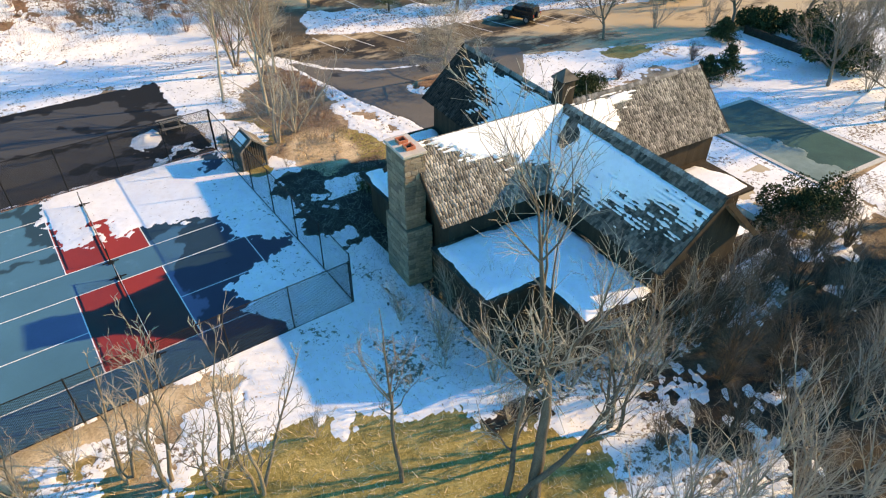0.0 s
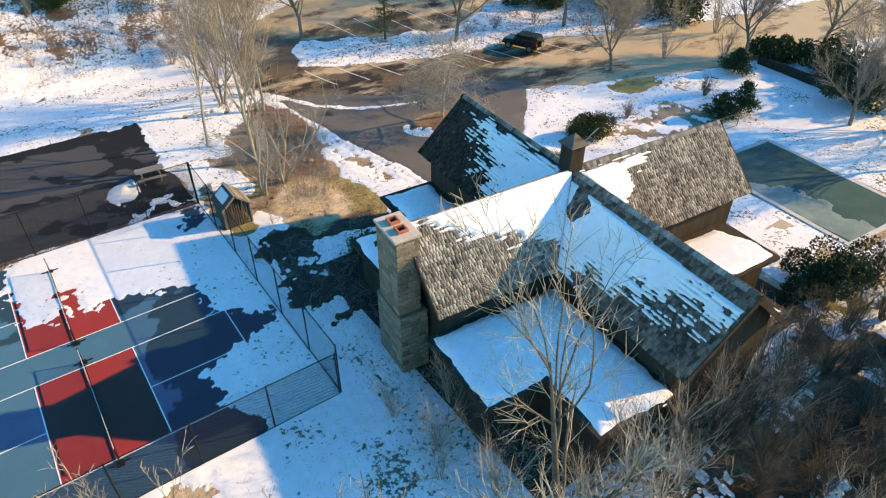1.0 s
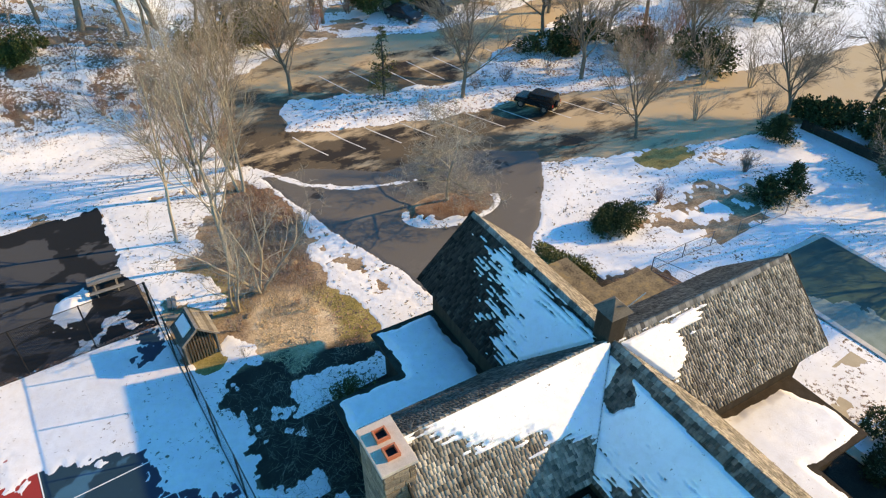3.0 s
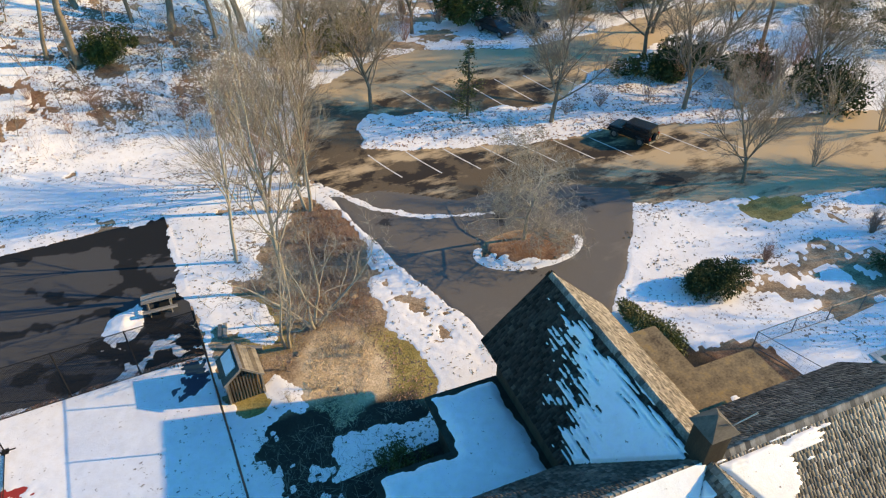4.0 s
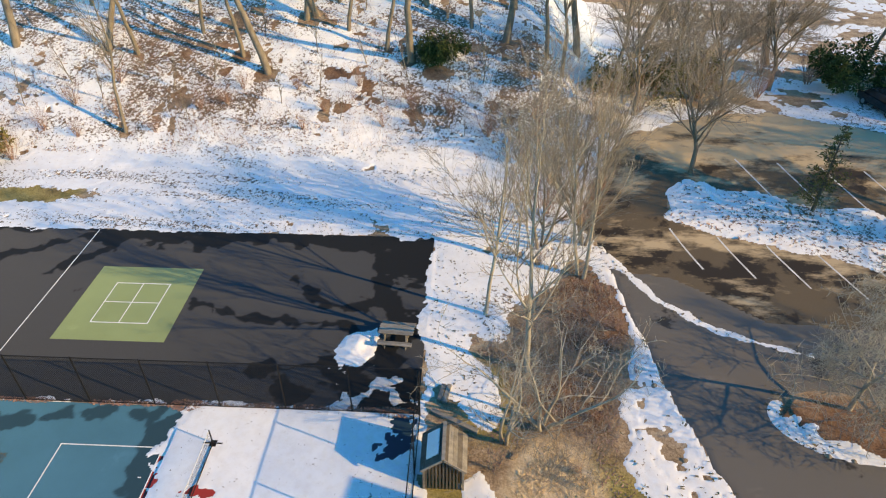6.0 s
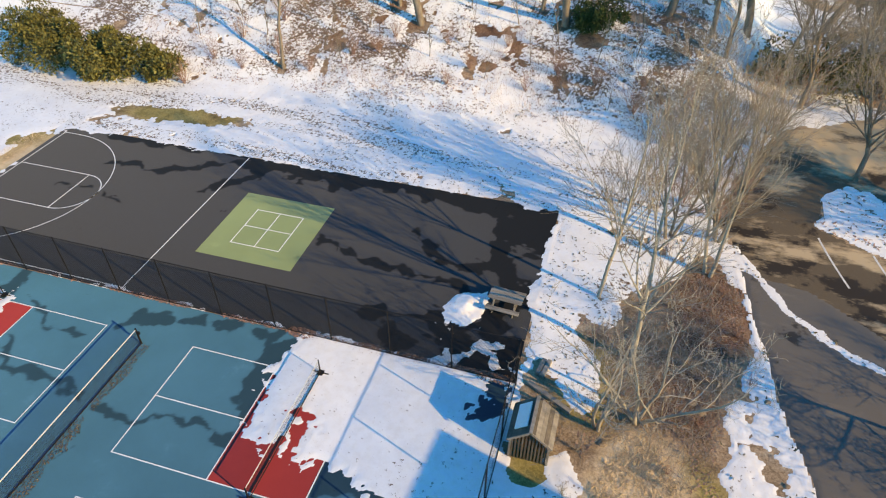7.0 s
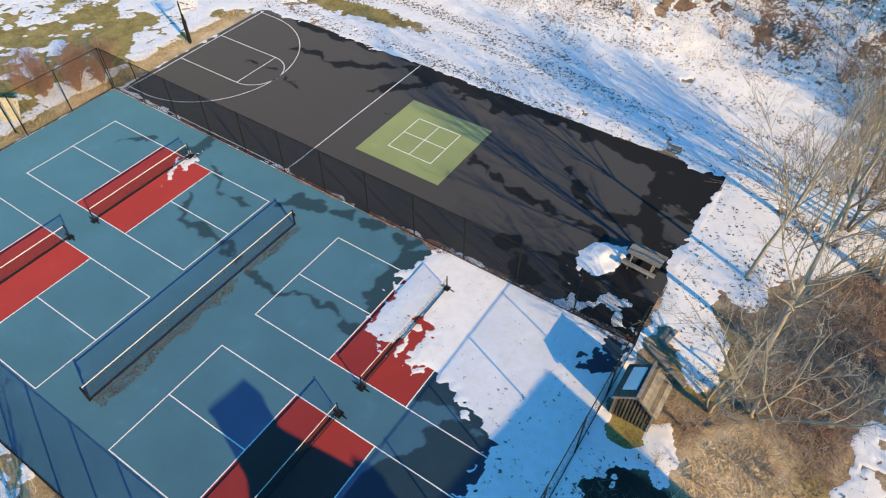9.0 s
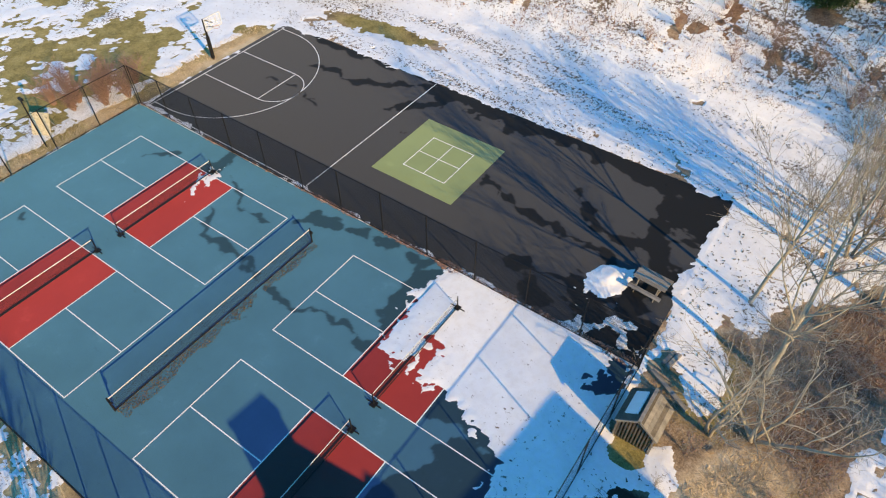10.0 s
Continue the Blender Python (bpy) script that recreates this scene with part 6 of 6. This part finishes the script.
for k in range(16):
    a, b = 2 * math.pi * k / 16, 2 * math.pi * (k + 1) / 16
    rod(bm, (1.47 + 0.23 * math.cos(a), 0.23 * math.sin(a), 3.05), (1.47 + 0.23 * math.cos(b), 0.23 * math.sin(b), 3.05), 0.012, sides=5)
part("rim", bm, CLAY, hoop, "red rim")

board = thing("wooden_board", "pale plywood board leaning on a stand in snow", "board", pose(-24.0, -3.4, 0, 0, 0, 30))
part("panel", boxed((1.3, 0.05, 1.5), (0, 0, 0.68), (-28, 0, 0), bevel=0.01), plain("pale_plywood", (0.5, 0.4, 0.26), (0.68, 0.57, 0.4), 2, 0.8), board)
for s in (-1, 1):
    part("leg", rodded((s * 0.5, 0.62, 0), (s * 0.5, 0.1, 1.2), 0.03), WOOD, board)
lamp_post = thing("post", "slim black post with a small box beside the western fence", "post", pose(-22.6, -4.2, 0))
part("pole", rodded((0, 0, -0.1), (0, 0, 3.6), 0.045), BLACK, lamp_post)
part("head", boxed((0.4, 0.18, 0.16), (0.1, 0, 3.62), bevel=0.03), BLACK, lamp_post)


# ---- parked vehicles ----
def profile_body(points, width, z_taper=0.0):
    """A car body part from its side outline (x along, z up), rounded at the edges."""
    bm = bmesh.new()
    rows = []
    for y in (-width / 2, -width / 2 + 0.12, width / 2 - 0.12, width / 2):
        inset = 0.05 if abs(y) == width / 2 else 0.0
        cz = sum(z for _, z in points) / len(points)
        cx = sum(x for x, _ in points) / len(points)
        rows.append([bm.verts.new((cx + (x - cx) * (1 - inset), y * (1 - z_taper * max(z - 0.9, 0)), cz + (z - cz) * (1 - inset))) for x, z in points])
    n = len(points)
    for a, b in zip(rows, rows[1:]):
        for i in range(n):
            j = (i + 1) % n
            bm.faces.new((a[i], a[j], b[j], b[i]))
    bm.faces.new(rows[0][::-1])
    bm.faces.new(rows[-1])
    return bm


RIM = plain("alloy_rim", (0.3, 0.3, 0.31), (0.45, 0.45, 0.46), 6, 0.35, 0.9, bump=0)
TAIL = plain("red_lamp_lens", (0.3, 0.01, 0.01), (0.45, 0.02, 0.02), 6, 0.2, bump=0)
HEAD = plain("clear_lamp_lens", (0.6, 0.6, 0.6), (0.75, 0.75, 0.75), 6, 0.15, bump=0)


def wheels(ob, xs, y, r):
    for x in xs:
        for s in (-1, 1):
            tyre = part("wheel", rodded((x, s * y - 0.11, r), (x, s * y + 0.11, r), r, sides=20), TYRE, ob)
            part("rim", rodded((x, s * y - 0.118, r), (x, s * y + 0.118, r), r * 0.6, sides=14), RIM, tyre)


def off_roader(m):
    ob = thing("off_road_car", "black boxy off-road car parked in a sunlit bay", "car", m)
    part("body", profile_body([(-2.1, 0.5), (2.05, 0.5), (2.15, 0.8), (2.05, 1.06), (0.75, 1.14), (-2.15, 1.14), (-2.2, 0.7)], 1.85), CARPAINT, ob)
    part("cabin", profile_body([(0.85, 1.12), (0.42, 1.76), (-2.0, 1.8), (-2.14, 1.12)], 1.72, 0.1), CARPAINT, ob)
    part("windscreen", boxed((0.7, 1.4, 0.02), (0.68, 0, 1.46), (0, 56, 0)), GLASS, ob, "dark windscreen")
    part("rear_window", boxed((0.46, 1.3, 0.02), (-2.10, 0, 1.48), (0, -79, 0)), GLASS, ob)
    for s in (-1, 1):
        for x, w in ((0.02, 0.72), (-0.78, 0.7), (-1.55, 0.62)):
            part("side_window", boxed((w, 0.02, 0.42), (x, s * 0.825, 1.47), (s * -6, 0, 0)), GLASS, ob)
        part("wheel_arch", boxed((0.98, 0.12, 0.1), (-1.3, s * 0.95, 0.84), bevel=0.03), TYRE, ob)
        part("wheel_arch", boxed((0.98, 0.12, 0.1), (1.35, s * 0.95, 0.84), bevel=0.03), TYRE, ob)
        part("tail_light", boxed((0.04, 0.12, 0.3), (-2.17, s * 0.84, 0.98), bevel=0.01), TAIL, ob)
        part("headlight", boxed((0.05, 0.28, 0.2), (2.1, s * 0.66, 0.88), bevel=0.02), HEAD, ob)
        part("mirror", boxed((0.1, 0.2, 0.14), (0.6, s * 1.0, 1.22), bevel=0.03), CARPAINT, ob)
    part("bumper", boxed((0.16, 1.7, 0.2), (-2.2, 0, 0.55), bevel=0.03), STEEL, ob, "bright rear bumper")
    part("bumper", boxed((0.16, 1.7, 0.2), (2.16, 0, 0.58), bevel=0.03), TYRE, ob)
    spare = part("spare_wheel", rodded((-2.2, 0, 0.98), (-2.42, 0, 0.98), 0.36, sides=20), TYRE, ob, "spare wheel on the tailgate")
    part("rim", rodded((-2.4, 0, 0.98), (-2.44, 0, 0.98), 0.22, sides=14), RIM, spare)
    wheels(ob, (-1.3, 1.35), 0.86, 0.4)
    return ob


def car(m):
    ob = thing("car", "dark car parked at the edge of the upper car park", "car", m, "upper parked cars")
    part("body", profile_body([(-2.15, 0.35), (2.15, 0.35), (2.25, 0.65), (1.35, 0.92), (-1.7, 0.98), (-2.25, 0.85)], 1.8), CARPAINT, ob)
    part("cabin", profile_body([(1.05, 0.9), (0.35, 1.45), (-1.1, 1.48), (-1.85, 0.95)], 1.6, 0.15), GLASS, ob, "dark glazed cabin")
    part("roof", boxed((1.35, 1.3, 0.04), (-0.4, 0, 1.48), bevel=0.015), CARPAINT, ob)
    for s in (-1, 1):
        part("tail_light", boxed((0.04, 0.3, 0.12), (-2.24, s * 0.65, 0.8), bevel=0.01), TAIL, ob)
        part("headlight", boxed((0.05, 0.34, 0.12), (2.2, s * 0.62, 0.66), bevel=0.02), HEAD, ob)
    wheels(ob, (-1.35, 1.35), 0.8, 0.32)
    return ob


off_roader(pose(50.75, 11.2, ground_at(50.75, 11.2) + 0.04, 0, 0, 110) @ Matrix.Scale(0.86, 4))
dark_car = car(pose(50.8, 32.9, ground_at(50.8, 32.9) + 0.04, 0, 0, -75))
copy_thing(dark_car, pose(54.5, 32.4, ground_at(54.5, 32.4) + 0.04, 0, 0, -75))


# ---- car park bay lines ----
def bay_line(a, b):
    """A painted line laid on the sloping car park."""
    n, verts, faces = 8, [], []
    d = Vector((b[0] - a[0], b[1] - a[1], 0)).normalized()
    side = Vector((-d.y, d.x, 0)) * 0.06
    for k in range(n + 1):
        t = k / n
        x, y = a[0] + (b[0] - a[0]) * t, a[1] + (b[1] - a[1]) * t
        for s in (-1, 1):
            px, py = x + s * side.x, y + s * side.y
            verts.append((px, py, float(land(px, py)) + 0.02))
        if k:
            faces.append([2 * k - 2, 2 * k - 1, 2 * k + 1, 2 * k])
    return mesh("painted_line", verts, faces, WORN, lot)


for k in range(10):
    x, y = 30.7 + 2.85 * k, 17.9 - 0.72 * k - 0.02 * k * k
    bay_line((x, y), (x + 1.1, y - 4.0))
for k in range(7):
    x, y = 36.8 + 2.9 * k, 25.2 - 0.35 * k
    bay_line((x, y), (x + 1.6, y - 4.2))

# ---- pool, retaining wall, steps ----
pool = thing("pool_cover", "dark green pool cover sunk in a snowy surround", "pool", pose(49.1, -18.9, 0, 0, 0, -5))
part("cover", boxed((6.6, 10.6, 0.05), (0, 0, 0.03), bevel=0.02), POOL, pool)
for s in (-1, 1):
    part("coping", boxed((0.35, 11.3, 0.1), (s * 3.48, 0, 0.03), bevel=0.02), KERB, pool)
    part("coping", boxed((6.6, 0.35, 0.1), (0, s * 5.48, 0.03), bevel=0.02), KERB, pool)
FROST = plain("slushy_ice", (0.07, 0.13, 0.115), (0.25, 0.33, 0.29), 0.7, 0.5, bump=0.1)
slush = sheet("slush", FROST, 45.6, -24.4, 50, -14.5, 0.15, lambda x, y: 47.8 - x - 0.25 * (y + 20) - 0.5 * np.maximum(-22 - y, 0) + fbm(x, y, 1.6, 4, 73) * 2.4, lambda f, x, y: 0.012 + 0 * x, -0.02, lambda x, y: 0.055 + 0 * x)
tagged(slush, "pale green slush over part of the pool cover", "ice", kind="stuff")


def pool_fence(corners, high=1.1):
    """A low wire fence round the pool: steel posts, top and bottom rail, wide woven wire."""
    for (ax, ay), (bx, by) in zip(corners, corners[1:]):
        length = math.hypot(bx - ax, by - ay)
        ob = thing("wire_fence", "low steel wire fence standing in snow by the pool", "fence", pose(ax, ay, 0, 0, 0, math.degrees(math.atan2(by - ay, bx - ax))), "pool fence")
        n = max(1, round(length / 2.6))
        for k in range(n + 1):
            part("post", rodded((k * length / n, 0, -0.1), (k * length / n, 0, high + 0.04), 0.03), DARKSTEEL, ob)
        for z in (0.08, high):
            part("rail", rodded((0, 0, z), (length, 0, z), 0.02, sides=6), DARKSTEEL, ob)
        bm = bmesh.new()
        for k in range(int(length / 0.3)):
            rod(bm, (0.15 + 0.3 * k, 0, 0.08), (0.15 + 0.3 * k, 0, high), 0.003, sides=3)
        for k in range(4):
            rod(bm, (0, 0, 0.28 + 0.2 * k), (length, 0, 0.28 + 0.2 * k), 0.003, sides=3)
        part("wire_mesh", bm, DARKSTEEL, ob)


DARKSTEEL = plain("dull_steel", (0.10, 0.10, 0.10), (0.22, 0.22, 0.21), 8, 0.5, 0.6, bump=0.05)
pool_fence([(41.9, -13.2), (41.05, -9.87), (43.7, -10.05), (48.6, -10.5), (53.2, -11.0)])
terrace = slab("pavement", 38.2, -25.0, 44.4, -20.2, -0.1, 0.03, plain("tan_paving", (0.36, 0.29, 0.2), (0.56, 0.47, 0.34), 0.8, 0.9))
tagged(terrace, "tan paved terrace beside the pool", "pavement", kind="structure")
wall = thing("retaining_wall", "dark low timber retaining wall in the snowy garden", "wall", pose(65.6, -8.7, 0, 0, 0, -6))
for k in range(4):
    part("timber", boxed((0.22, 8.6, 0.2), (0.02 * (k % 2), 0, 0.1 + k * 0.2), bevel=0.02), WALL, wall)
steps = thing("wooden_steps", "dark slatted wooden steps with snow between the boards", "steps", pose(38.2, -30.8, ground_at(38.2, -30.8), 0, 0, 25))
for k in range(7):
    part("tread", boxed((0.16, 2.2, 0.06), (-1.2 + k * 0.4, 0, 0.35 + 0.02 * k), bevel=0.01), WALL, steps)
for s in (-1, 1):
    part("rail", boxed((3.0, 0.08, 0.1), (0, s * 1.1, 0.3)), WALL, steps)
    part("post", boxed((0.09, 0.09, 0.9), (-1.3, s * 1.1, 0.4)), WALL, steps)
    part("post", boxed((0.09, 0.09, 0.9), (1.3, s * 1.1, 0.4)), WALL, steps)

# stones in the garden beds
r5 = random.Random(12)
stone_meshes = []
for k in range(4):
    bm = bmesh.new()
    bmesh.ops.create_icosphere(bm, subdivisions=2, radius=1.0)
    for v in bm.verts:
        v.co *= 1 + 0.35 * noise.noise(v.co * 1.3 + Vector((k * 7, 0, 0)))
        v.co.z *= 0.6
    me = bpy.data.meshes.new("boulder")
    bm.to_mesh(me)
    bm.free()
    me.materials.append(STONE)
    stone_meshes.append(me)
for x, y, s in [(19.9, 0.3, 0.28), (23.6, 3.6, 0.3), (24.0, 3.2, 0.36), (23.2, 3.9, 0.22), (27.3, 0.4, 0.2), (21.0, -2.9, 0.22), (36.8, -10.2, 0.3), (26.9, 4.6, 0.25), (33.6, 0.9, 0.24), (34.6, 0.7, 0.2), (36.4, 1.0, 0.22), (41.0, 16.4, 0.3), (39.6, 17.2, 0.28), (43.2, 15.6, 0.32), (36.5, 18.0, 0.26), (45.4, 15.9, 0.3)]:
    ob = new("boulder", r5.choice(stone_meshes))
    ob.matrix_basis = pose(x, y, ground_at(x, y) + 0.05 * s, 0, 0, r5.uniform(0, 360)) @ Matrix.Scale(s * 0.7, 4)
    tagged(ob, "rounded grey stone lying in the planting", "stone", "garden stones")
